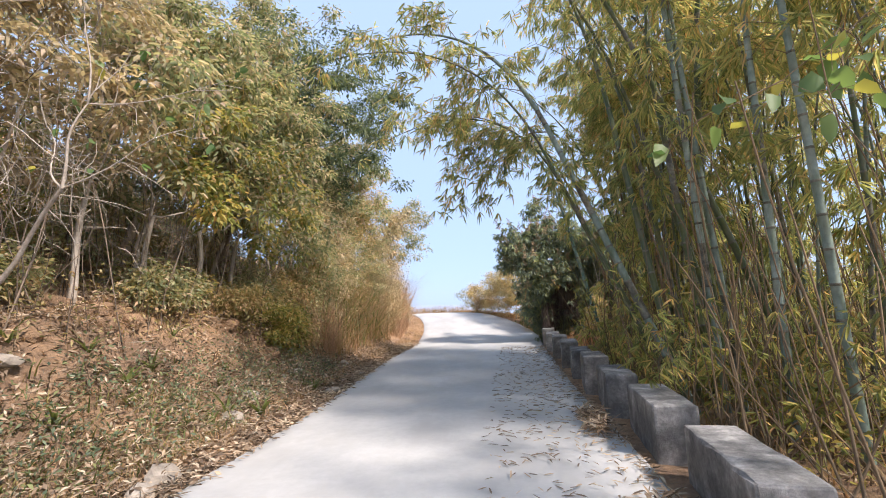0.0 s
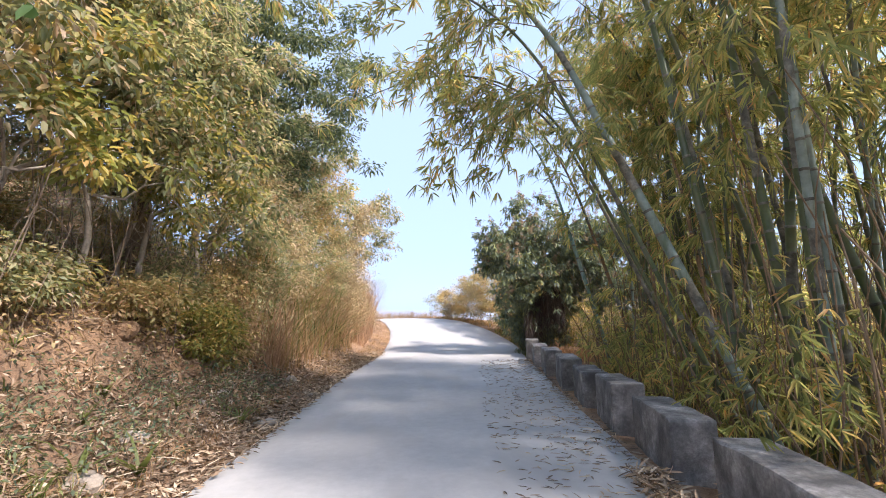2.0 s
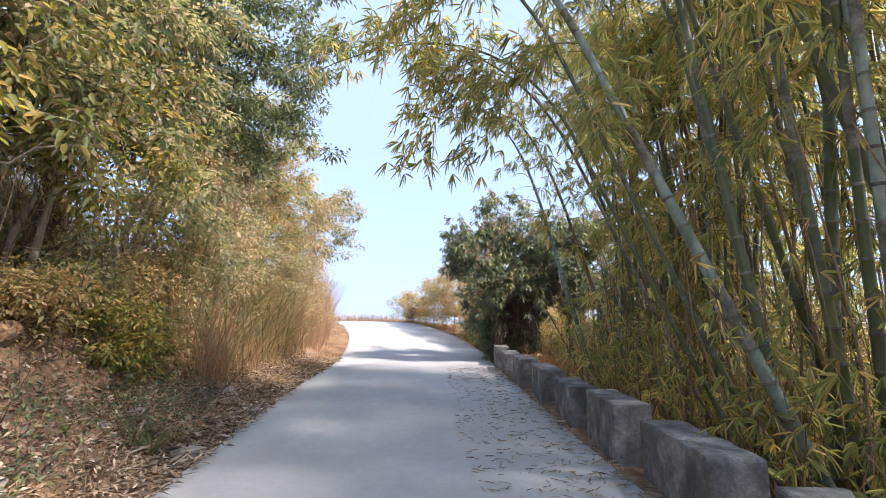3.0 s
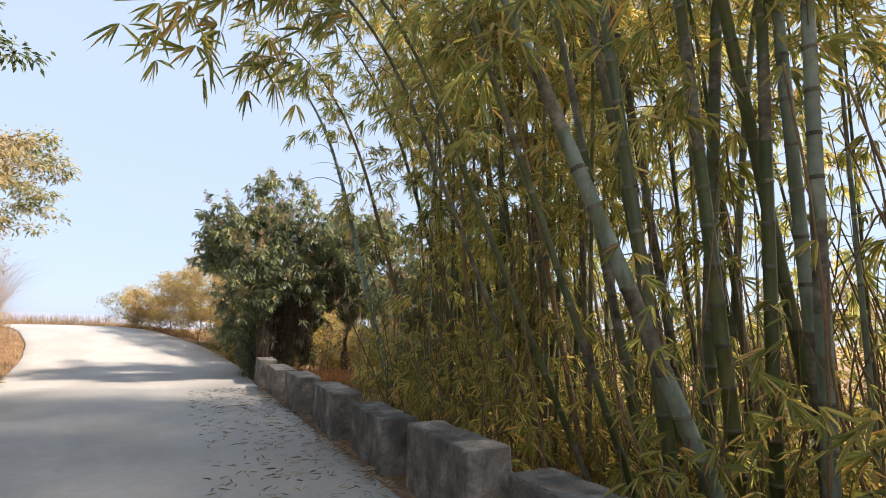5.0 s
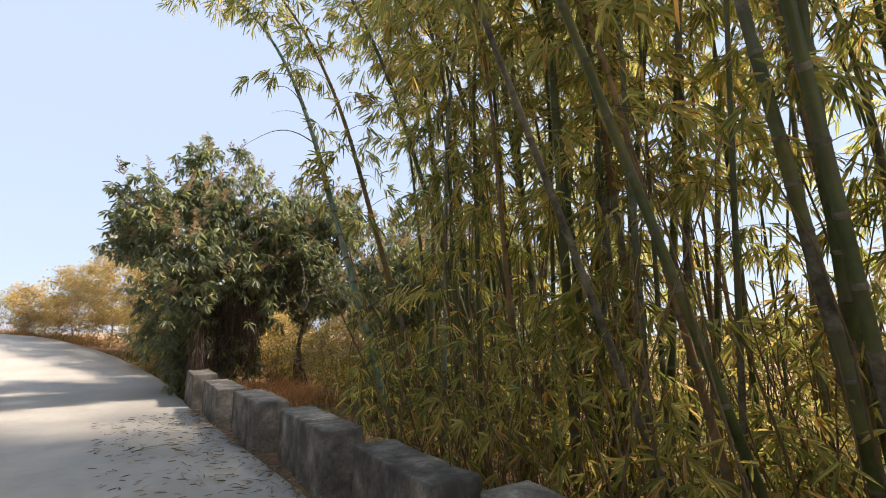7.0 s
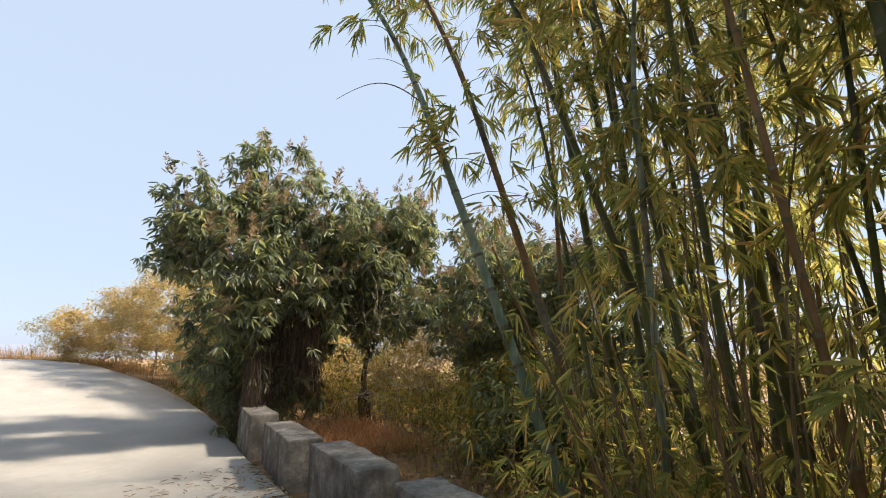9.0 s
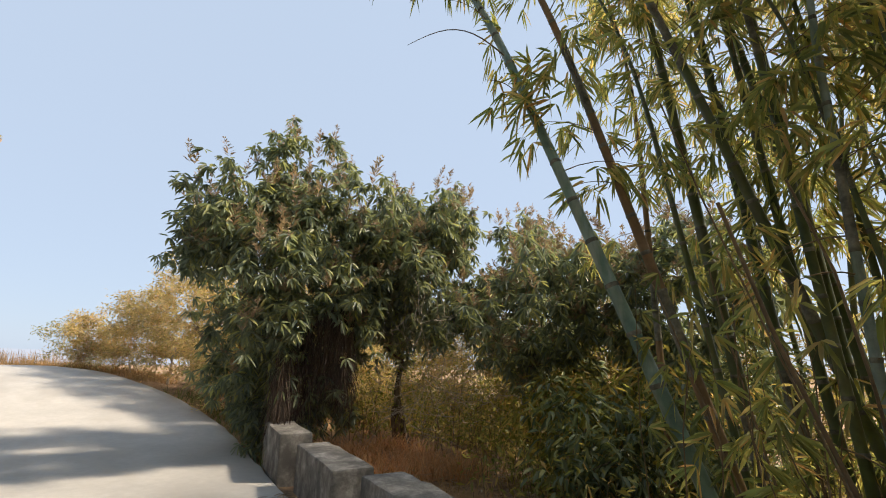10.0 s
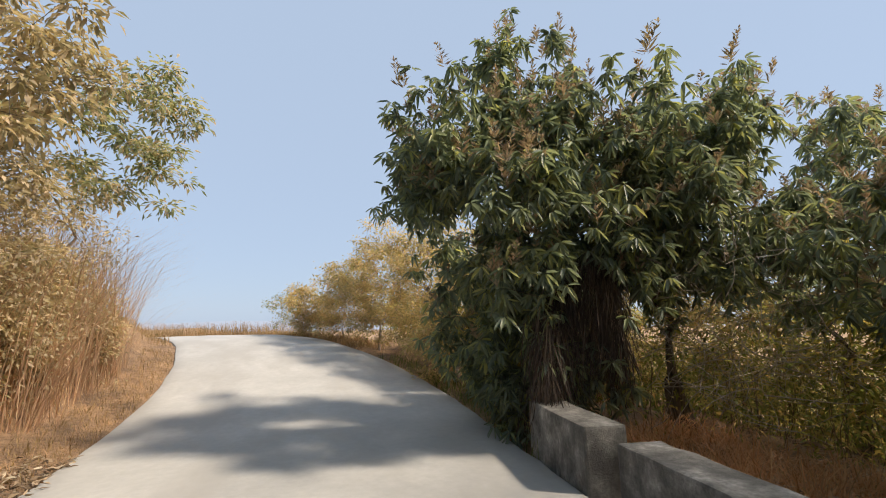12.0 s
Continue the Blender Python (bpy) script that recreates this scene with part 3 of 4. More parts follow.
def bamboo_shoots():
    """The low tangle of thin leafy side shoots at the grove's foot."""
    rng = np.random.default_rng(31)
    tw, lv = Tubes(4), Leaves(32)
    for _ in range(150):
        y = rng.uniform(6.2, 15.0)
        g = on_ground(at(y, KR) + rng.uniform(0.8, 3.6), y)
        h = rng.uniform(0.8, 2.7)
        top = g + np.array((rng.normal(-0.1, 0.35), rng.normal(0, 0.4), h))
        line = bent(g, top, 6, rng, 0.05)
        tw.add(line, np.linspace(0.009, 0.002, 6))
        for f in range(int(rng.integers(8, 15))):
            c = g + (top - g) * rng.uniform(0.25, 1.0) + rng.normal(0, 0.14, 3)
            k = int(rng.integers(4, 8))
            az = rng.uniform(0, 2 * np.pi)
            fan = np.array((math.cos(az), math.sin(az), -0.5)) + rng.normal(0, 0.5, (k, 3))
            lv.add(np.repeat(c[None], k, 0), fan, 0.17, 0.025, 0.3, 0.2, 0.35)
    lv.keep(lambda c: c[:, :, 0].min(1) > 2.55 + 0.1 * c[:, 0, 1])
    thing = empty("bamboo_undergrowth", (0, 0, 0), "thicket of thin leafy bamboo shoots at the foot of the grove", "bamboo", "", "stuff")
    put("stem", tw.mesh("stem"), TWIG, thing)
    put("foliage", lv.mesh("foliage"), BAMBOO_LEAF, thing, "", False, "stuff")


bamboo_shoots()


def dry_stalks():
    """Thin dead canes and stubs standing among the culms."""
    r = np.random.default_rng(35)
    tw = Tubes(5)
    for _ in range(420):
        y = r.uniform(3.8, 14.6)
        g = on_ground(at(y, KR) + r.uniform(0.9, 5.5), y)
        top = g + np.array((r.normal(-0.1, 0.5), r.normal(0.1, 0.5), r.uniform(0.6, 4.2)))
        k = r.uniform(0.005, 0.016)
        tw.add(bent(g, top, 6, r, 0.03), np.linspace(k, k * 0.5, 6))
    tagged(put("dry_canes", tw.mesh("dry_canes"), TWIG, None, "thin dead tan canes standing among the bamboo", False, "stuff"), category="canes")


dry_stalks()


# ---- broadleaf trees and shrubs ----
def crown_points(centre, radii, count, rng, hollow=0.45, lumps=0.3, seed=0):
    """Clump centres in an uneven crown."""
    out = []
    while len(out) < count:
        d = unit(rng.normal(0, 1, 3))
        k = 1 + lumps * noise.noise((d[0] * 2.2 + seed, d[1] * 2.2, d[2] * 2.2)) * 1.6
        out.append(np.asarray(centre) + d * np.asarray(radii) * k * rng.uniform(hollow, 1) ** 0.6)
    return np.array(out)


def tree(name, base, centre, radii, clumps, per, leaf, mat, bark, label, category, seed, trunk=0.12, size=0.45, droop=0.3, down=0.2, hollow=0.45, lumps=0.3, group="", fork=None, extra=None, floor=None, rosette=False, plain=False, keep=None):
    """Trunk, limbs that reach every clump of the crown, and leaves about each clump."""
    rng = np.random.default_rng(seed)
    base = np.asarray(base, float)
    thing = empty(name, base, label, category, group)
    pts = crown_points(centre, radii, clumps, rng, hollow, lumps, seed)
    if floor is not None:
        pts = pts[pts[:, 2] > floor]
    if keep:
        pts = np.array([p for p in pts if keep(p)])
    tw = Tubes(5)
    fork = np.asarray(fork if fork is not None else base + (np.asarray(centre) - base) * (0.45, 0.45, 0.4), float)
    stem = bent(base, fork, 7, rng, 0.04)
    tw.add(stem - base, np.linspace(trunk * 1.25, trunk * 0.8, 7))
    nodes, rad = [p for p in stem[3:]], [trunk * 0.75] * 4
    order = np.argsort(np.linalg.norm(pts - fork, axis=1))
    for i in order:
        p = pts[i]
        d = np.linalg.norm(np.array(nodes) - p, axis=1) + 0.15 * np.linalg.norm(np.array(nodes) - fork, axis=1)
        j = int(np.argmin(d))
        r0 = max(rad[j] * 0.62, 0.006)
        line = bent(nodes[j], p, 4, rng, 0.07)
        tw.add(line - base, np.linspace(r0, max(r0 * 0.5, 0.004), 4))
        nodes += [line[2], p]
        rad += [r0 * 0.8, max(r0 * 0.55, 0.005)]
    put("trunk", tw.mesh("trunk"), bark, thing, "", True)
    lv = Leaves(seed + 1, plain)
    ll, lw = leaf
    for p in pts:
        k = int(per * rng.uniform(0.5, 1.4))
        if rosette:
            for _ in range(max(1, k // 9)):
                c = p - base + rng.normal(0, size * 0.55, 3)
                az = rng.uniform(0, 2 * np.pi, 9)
                way = np.stack((np.cos(az), np.sin(az), rng.uniform(-1.5, 0.35, 9)), 1)
                lv.add(np.repeat(c[None], 9, 0) + unit(way) * 0.02, way, ll, lw, droop, 0.18, 0.45, 0.4)
        else:
            off = rng.normal(0, size * 0.6, (k, 3))
            off[:, 2] *= 0.6
            way = unit(off) * 0.8 + rng.normal(0, 0.5, (k, 3)) * (1, 1, 0.5) + np.array((0, 0, -down))
            lv.add(p - base + off, way, ll, lw, droop, twist=0.45)
    put("crown", lv.mesh("crown"), mat, thing, "", False, "stuff")
    if extra:
        extra(thing, pts, base, rng)
    return thing


def panicles(thing, pts, base, rng):
    """Upright tapering flower heads on the outer clumps."""
    lv = Leaves(int(rng.integers(1, 999)), True)
    mid = np.mean(pts, 0)
    for p in pts:
        if p[2] < mid[2] - 0.3 and rng.random() < 0.6:
            continue
        for _ in range(int(rng.integers(1, 4))):
            c = p - base + rng.normal(0, 0.16, 3) + np.array((0, 0, 0.10))
            h = rng.uniform(0.28, 0.5)
            axis = unit(np.array((rng.normal(0, 0.3), rng.normal(0, 0.3), 1.0)) + unit(p - mid) * 0.35)
            k = 40
            s = np.sort(rng.uniform(0, 1, k))
            az = rng.uniform(0, 2 * np.pi, k)
            way = np.stack((np.cos(az), np.sin(az), np.full(k, 0.7)), 1)
            lv.add(c + axis * (s * h)[:, None], way, 0.05 + 0.14 * (1 - s), 0.036, 0.0, 0.1, 0.5)
    put("flower_head", lv.mesh("flower_head"), PANICLE, thing, "tan and reddish flower spikes", False, "stuff")


tree("mango_tree", on_ground(6.0, 22.9), (5.45, 23.1, 3.45), (3.0, 2.0, 2.6), 330, 110, (0.195, 0.060), MANGO_LEAF, BARK, "dense dark green mango tree with flower spikes at the roadside", "mango tree", 41, 0.10, 0.30, 0.35, 0.5, 0.45, 0.5, "mango trees", (5.6, 23.1, 1.1), panicles, 0.45, True, keep=lambda p: p[0] > (3.95 + 0.15 * (2.7 - p[2]) if p[2] < 2.7 else 3.95 - 0.95 * min(p[2] - 2.7, 1.2) + 0.6 * max(p[2] - 4.7, 0)))
tree("mango_tree", on_ground(8.35, 23.1), (8.4, 22.8, 3.7), (2.3, 1.8, 2.1), 180, 95, (0.195, 0.060), MANGO_LEAF, BARK, "forked mango tree with a low stout trunk and flower spikes", "mango tree", 42, 0.19, 0.31, 0.35, 0.5, 0.35, 0.5, "mango trees", (8.1, 23.1, 0.55), panicles, 1.1, True)
tree("mango_tree", on_ground(12.0, 22.5), (11.9, 22.0, 3.2), (2.1, 2.0, 2.2), 120, 85, (0.195, 0.060), MANGO_LEAF, BARK, "leafy mango tree behind the parapet with open lower limbs", "mango tree", 43, 0.13, 0.31, 0.35, 0.5, 0.4, 0.5, "mango trees", (11.9, 22.4, 0.9), panicles, 1.2, True)
tree("mango_tree", on_ground(9.5, 19.6), (9.3, 19.5, 2.6), (1.6, 1.6, 1.8), 90, 80, (0.20, 0.052), MANGO_LEAF, BARK, "young mango tree with flower spikes among the undergrowth", "mango tree", 44, 0.10, 0.31, 0.35, 0.5, 0.4, 0.5, "mango trees", (9.4, 19.6, 0.6), panicles, 0.4, True)
tree("mango_tree", on_ground(10.5, 17.5), (10.4, 17.5, 2.9), (1.7, 1.6, 1.9), 95, 80, (0.20, 0.058), MANGO_LEAF, BARK, "young mango tree with flower spikes among the undergrowth", "mango tree", 46, 0.10, 0.31, 0.35, 0.5, 0.4, 0.5, "mango trees", (10.4, 17.5, 0.6), panicles, 0.4, True)


for k, (x, y, rx, h) in enumerate(((5.15, 23.3, 0.6, 1.3), (5.3, 24.0, 0.75, 1.5), (5.55, 22.9, 0.45, 1.1))):
    g = on_ground(x, y)
    tree("mango_sapling", g, g + np.array((0, 0, h)), (rx, rx * 0.9, h * 0.95), 40, 80, (0.19, 0.05), MANGO_LEAF, BARK, "low dark mango growth at the foot of the tree", "mango tree", 47 + k, 0.03, 0.28, 0.35, 0.5, 0.3, 0.4, "low mango growth", rosette=True)


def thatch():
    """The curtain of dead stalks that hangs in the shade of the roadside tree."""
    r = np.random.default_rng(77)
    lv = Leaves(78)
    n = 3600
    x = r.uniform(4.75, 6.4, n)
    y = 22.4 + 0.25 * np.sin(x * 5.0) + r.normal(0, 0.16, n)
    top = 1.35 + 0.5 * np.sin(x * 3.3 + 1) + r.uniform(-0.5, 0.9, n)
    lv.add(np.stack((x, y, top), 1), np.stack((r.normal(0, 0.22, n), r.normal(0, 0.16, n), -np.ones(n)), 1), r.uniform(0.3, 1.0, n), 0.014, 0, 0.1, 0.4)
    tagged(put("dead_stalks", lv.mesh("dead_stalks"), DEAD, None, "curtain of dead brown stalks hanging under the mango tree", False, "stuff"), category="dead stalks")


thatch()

# far shrubs past the mangoes
for k, (x, y, w, h) in enumerate(((6.5, 26.4, 1.1, 2.9), (6.1, 28.6, 1.3, 3.6), (5.9, 30.8, 1.6, 4.8), (4.9, 33.4, 1.6, 4.7), (3.9, 36.0, 1.3, 3.3), (2.7, 38.2, 1.0, 2.2), (8.2, 31.0, 2.2, 5.0), (8.6, 27.4, 1.8, 3.2))):
    g = on_ground(x, y)
    tree("shrub", g, g + np.array((0, 0, h * 0.55)), (w, w, h * 0.55), int(50 + 16 * h), 90, (0.13, 0.065), BUSH_LEAF if k == 0 else GOLD_LEAF, PALE_BARK, "sunlit yellowing shrub at the bend of the road", "shrub", 60 + k, 0.04, 0.26, 0.1, 0.1, 0.3, 0.4, "shrubs at the bend", plain=True)
g = on_ground(1.6, 41.5)
tree("sapling", g, g + np.array((0, 0, 1.5)), (0.8, 0.8, 1.1), 30, 40, (0.09, 0.045), BUSH_LEAF, PALE_BARK, "thin greyish sapling at the crest of the road", "sapling", 70, 0.03, 0.25)

# woodland on the cut bank
WOOD = ((-6.0, 6.6, -5.0, 6.4, 6.6, 1.6, 1.8, 2.4, 90, 60, PALE_LEAF, 0.06), (-6.2, 17.6, -3.9, 17.6, 9.0, 3.3, 2.8, 3.3, 230, 120, DARK_LEAF, 0.17), (-6.4, 14.5, -5.2, 14.4, 7.2, 2.3, 2.3, 3.0, 210, 105, WOOD_LEAF, 0.13), (-7.2, 11.4, -5.6, 11.5, 6.6, 2.3, 2.3, 3.0, 210, 105, WOOD_LEAF, 0.13),
        (-7.4, 8.2, -6.0, 8.3, 6.4, 2.3, 2.3, 3.0, 210, 85, PALE_LEAF, 0.12), (-7.6, 4.8, -6.4, 4.8, 6.2, 2.3, 2.4, 3.0, 170, 90, PALE_LEAF, 0.10), (-7.0, 16.2, -7.4, 16.5, 11.5, 3.4, 3.2, 3.4, 200, 105, WOOD_LEAF, 0.2),
        (-10.5, 12.5, -9.5, 12.5, 11.0, 3.6, 3.2, 4.0, 220, 105, WOOD_LEAF, 0.2), (-10.5, 7.0, -9.5, 7.0, 10.0, 3.6, 3.4, 4.0, 220, 105, WOOD_LEAF, 0.2), (-5.6, 21.5, -4.6, 21.4, 7.6, 2.3, 2.4, 2.8, 150, 110, WOOD_LEAF, 0.12),
        (-5.2, 25.6, -3.6, 25.6, 6.2, 1.8, 2.0, 2.4, 90, 80, PALE_LEAF, 0.10), (-4.4, 29.6, -2.7, 29.6, 6.2, 1.7, 1.8, 2.2, 70, 70, WOOD_LEAF, 0.09), (-9.5, 1.0, -8.5, 1.2, 6.5, 3.0, 3.0, 3.6, 130, 100, WOOD_LEAF, 0.15),
        (-9.0, 23.0, -8.6, 23.0, 9.0, 3.2, 3.4, 3.6, 150, 110, WOOD_LEAF, 0.15), (-7.5, 29.0, -7.0, 29.0, 6.5, 2.6, 2.8, 3.0, 100, 100, WOOD_LEAF, 0.12))
for k, (x, y, cx, cy, cz, rx, ry, rz, nc, per, mat, tr) in enumerate(WOOD):
    nc = int(nc * (0.22 if k in (8, 12) else 0.5 if k in (0, 4, 5, 7, 13, 14) else 0.85))
    text = "shady broadleaf tree with a dense green crown on the earth bank" if mat not in (YELLOW_LEAF, PALE_LEAF) else "half-bare tree with yellowing leaves on the earth bank"
    tree("woodland_tree", on_ground(x, y, -0.1), (cx, cy, cz), (rx, ry, rz), nc, per, (0.17, 0.078) if k < 8 else (0.2, 0.09), mat, PALE_BARK if k % 2 else BARK, text, "tree", 80 + k, tr, 0.30, 0.2, 0.3, 0.35, 0.4, "trees on the bank", plain=True)

# shrubs along the top and the face of the bank
rng = np.random.default_rng(9)
SHRUBS = [(-2.95, 25.9, 0.6, 2.4), (-3.0, 27.0, 0.75, 2.8), (-2.8, 29.2, 0.7, 2.3), (-3.3, 24.6, 0.8, 2.7), (-3.3, 25.6, 1.1, 4.3), (-3.4, 28.0, 1.1, 4.0), (-8.4, 9.8, 1.2, 2.6), (-8.3, 11.6, 1.2, 2.6), (-8.0, 13.4, 1.2, 2.8), (-8.6, 7.8, 1.2, 2.6), (-8.6, 5.8, 1.2, 2.8), (-7.2, 15.4, 1.1, 2.6),
          (-6.6, 5.6, 0.8, 1.2), (-5.6, 7.2, 0.6, 0.8), (-4.3, 11.9, 0.6, 0.9), (-3.9, 13.2, 0.8, 1.2), (-4.6, 9.6, 0.65, 0.8), (-4.3, 14.4, 0.7, 1.1), (-5.2, 10.6, 0.6, 0.7), (-4.7, 13.4, 0.75, 1.0), (-3.7, 14.2, 0.6, 1.0), (-3.7, 17.2, 0.9, 4.4), (-3.8, 18.8, 1.0, 5.2), (-3.6, 20.6, 1.0, 5.6), (-3.4, 22.4, 1.0, 5.4), (-3.2, 24.0, 0.95, 4.6), (-3.6, 15.9, 0.7, 3.4), (-4.4, 16.2, 0.9, 3.8), (-5.0, 18.5, 1.2, 4.8), (-4.8, 20.5, 1.2, 5.2)]
for k, (x, y, w, h) in enumerate(SHRUBS):
    g = on_ground(x, y)
    tree("bank_shrub", g, g + np.array((0, 0, h * 0.55)), (w, w, h * 0.6), int(32 + 17 * h), 62, (0.11, 0.055), PALE_LEAF if k < 6 else (WOOD_LEAF, PALE_LEAF, WOOD_LEAF, YELLOW_LEAF)[k % 4] if h > 3 else (BUSH_LEAF, WOOD_LEAF, YELLOW_LEAF)[k % 3], TWIG, "tangled leafy shrub on the earth bank", "shrub", 120 + k, 0.03, 0.26, 0.15, 0.2, 0.3, 0.35, "shrubs on the bank", plain=True)


# slim trees on the lip of the bank, their open boughs hanging out over it
LIP = ((-5.4, 7.0, -4.3, 6.6, 5.6, 1.2, 1.5, PALE_LEAF), (-5.2, 8.3, -4.1, 8.2, 4.9, 1.1, 1.3, WOOD_LEAF), (-5.1, 9.8, -3.9, 9.9, 4.7, 1.1, 1.2, BUSH_LEAF), (-5.0, 11.2, -3.8, 11.6, 4.6, 1.1, 1.3, WOOD_LEAF),
       (-4.9, 12.8, -3.7, 13.0, 4.3, 1.0, 1.2, BUSH_LEAF), (-4.7, 14.2, -3.5, 14.4, 4.4, 1.0, 1.4, WOOD_LEAF), (-5.6, 10.4, -4.6, 10.6, 6.2, 1.3, 1.5, WOOD_LEAF), (-5.6, 13.4, -4.4, 13.6, 6.4, 1.3, 1.6, BUSH_LEAF), (-5.9, 5.4, -4.6, 5.2, 6.0, 1.4, 1.6, PALE_LEAF))
for k, (x, y, cx, cy, cz, w, h, mat) in enumerate(LIP):
    tree("understory_tree", on_ground(x, y), (cx, cy, cz), (w, w * 1.2, h), 22, 55, (0.11, 0.055) if mat == PALE_LEAF else (0.14, 0.075), mat, PALE_BARK, "slim crooked tree with open leafy boughs over the cut bank", "tree", 900 + k, 0.055, 0.30, 0.25, 0.35, 0.35, 0.5, "slim trees on the bank", (x + 0.15, y, 3.6))


def vines():
    """Thin stems that hang from the canopy to the lip of the bank, and dead straw between them."""
    r = np.random.default_rng(71)
    tw = Tubes(4)
    for _ in range(150):
        y = r.uniform(5.0, 16.5)
        x = at(y, KL) - r.uniform(2.3, 4.6)
        g = on_ground(x, y)
        top = g + np.array((r.normal(0.15, 0.35), r.normal(0, 0.4), r.uniform(1.0, 4.0)))
        k = r.uniform(0.004, 0.014)
        tw.add(bent(g, top, 8, r, 0.06), np.linspace(k, k * 0.6, 8))
    return tagged(put("hanging_vines", tw.mesh("hanging_vines"), BARK, None, "thin tan vines and stems in the mouth of the wood", False, "stuff"), category="vines")


vines()


def patch(name, n, area, height, reach, width, mat, label, category, seed, lean=None, stiff=0.0):
    """A stand of grass over a stretch of ground; area gives a place from two random numbers."""
    r = np.random.default_rng(seed)
    bl = Blades(seed)
    pos = [area(*r.random(2)) for _ in range(n)]
    bl.add([on_ground(x, y, -0.02) for x, y in pos], height, reach, width, lean, stiff)
    return tagged(put(name, bl.mesh(name), mat, None, label, False, "stuff"), category=category)


patch("reed_clump", 1700, lambda a, b: (at(25.5 + 6 * b, KL) - 1.0 - 1.5 * a, 25.5 + 6 * b), 4.3, 2.0, 0.014, RED_GRASS, "tall rusty dry reeds beside the road", "reeds", 301, (0.25, -0.2, 0), 0.0)
patch("reed_clump", 1100, lambda a, b: (at(20.5 + 6 * b, KL) - 1.5 - 1.5 * a, 20.5 + 6 * b), 3.8, 1.7, 0.014, RED_GRASS, "tall rusty dry reeds under the roadside trees", "reeds", 312, (0.25, -0.2, 0), 0.0)
patch("reed_clump", 1100, lambda a, b: (at(15.0 + 9 * b, KL) - 1.1 - 1.5 * a, 15.0 + 9 * b), 2.0, 1.7, 0.016, DRY_GRASS, "straw-coloured drooping grass on the bank", "reeds", 302, (0.3, 0, 0))
patch("reed_clump", 420, lambda a, b: (at(16.0 + 7.5 * b, KL) - 1.3 - 1.4 * a, 16.0 + 7.5 * b), 2.5, 2.2, 0.034, GREEN_GRASS, "long green drooping grass on the bank", "reeds", 313, (0.3, 0, 0))
patch("straw_clump", 280, lambda a, b: (-3.85 + 0.9 * a, 14.6 + 1.6 * b), 2.7, 1.7, 0.018, RED_GRASS, "bleached straw hanging down the cut bank", "grass", 314, (0.4, 0, 0))
patch("bank_grass", 5000, lambda a, b: (at(1 + 19 * b, KL) - 0.5 - 2.6 * a * a, 1 + 19 * b), 0.28, 0.2, 0.01, DRY_GRASS, "short dry grass on the lower bank", "grass", 303)
patch("bank_weeds", 1500, lambda a, b: (at(1.5 + 7 * b, KL) - 0.6 - 1.7 * a, 1.5 + 7 * b), 0.3, 0.3, 0.016, GREEN_GRASS, "green weeds on the lower bank", "weeds", 304)
patch("verge_grass", 3000, lambda a, b: (at(20 + 14 * b, KL) - 0.05 - 0.9 * a, 20 + 14 * b), 0.22, 0.16, 0.009, DRY_GRASS, "short dry verge grass", "grass", 305)
patch("crest_grass", 4500, lambda a, b: (at(34 + 9 * b, KR) + 0.1 + 1.6 * a, 34 + 9 * b), 0.4, 0.25, 0.012, DRY_GRASS, "dry golden grass at the crest of the road", "grass", 306)
patch("crest_grass", 5000, lambda a, b: (-7 + 10 * a, 43.5 + 3 * b), 1.25, 0.4, 0.016, DRY_GRASS, "dry golden grass past the crest of the road", "grass", 307)
patch("crest_grass", 2600, lambda a, b: (at(35 + 10 * b, KL) - 0.1 - 3.5 * a, 35 + 10 * b), 0.5, 0.25, 0.012, DRY_GRASS, "dry golden grass beside the crest of the road", "grass", 317)
patch("straw_clump", 3000, lambda a, b: (5.4 + 2.8 * a, 19.6 + 3.4 * b), 0.55, 0.6, 0.013, RUST_GRASS, "flattened rust-red dry grass under the mango trees", "grass", 308)
patch("verge_grass", 1500, lambda a, b: (at(22 + 10 * b, KR) + 0.05 + 0.8 * a, 22 + 10 * b), 0.4, 0.3, 0.012, GREEN_GRASS, "mixed grass under the roadside trees", "grass", 309)
patch("low_grass", 4000, lambda a, b: (at(5 + 15 * b, KR) + 0.6 + 8 * a, 5 + 15 * b), 0.6, 0.4, 0.014, DRY_GRASS, "dry grass and stalks on the ground under the bamboo", "grass", 310)
patch("low_grass", 4000, lambda a, b: (at(5 + 15 * b, KR) + 3.5 + 9 * a, 5 + 15 * b), 1.1, 0.5, 0.016, GREEN_GRASS, "sunlit green undergrowth behind the bamboo", "grass", 311)


def carpet(name, n, area, high, leaf, mat, label, seed):
    """Knee- to shoulder-high leafy cover on rough ground, with its stems."""
    r = np.random.default_rng(seed)
    lv, st = Leaves(seed, True), Tubes(4)
    for _ in range(n):
        x, y = area(*r.random(2))
        g = on_ground(x, y)
        h = high * r.uniform(0.3, 1.1)
        top = g + np.array((r.normal(0, 0.2), r.normal(0, 0.2), h))
        st.add(bent(g, top, 4, r, 0.06), np.linspace(0.008, 0.003, 4))
        k = int(14 + 17 * h)
        s = r.uniform(0.2, 1, (k, 1))
        off = r.normal(0, 0.13 + 0.06 * h, (k, 3))
        lv.add(g + (top - g) * s + off, unit(off) + r.normal(0, 0.5, (k, 3)), leaf[0], leaf[1], 0.2)
    thing = empty(name, (0, 0, 0), label, "undergrowth", "", "stuff")
    put("stem", st.mesh("stem"), TWIG, thing, "", False, "stuff")
    put("foliage", lv.mesh("foliage"), mat, thing, "", False, "stuff")


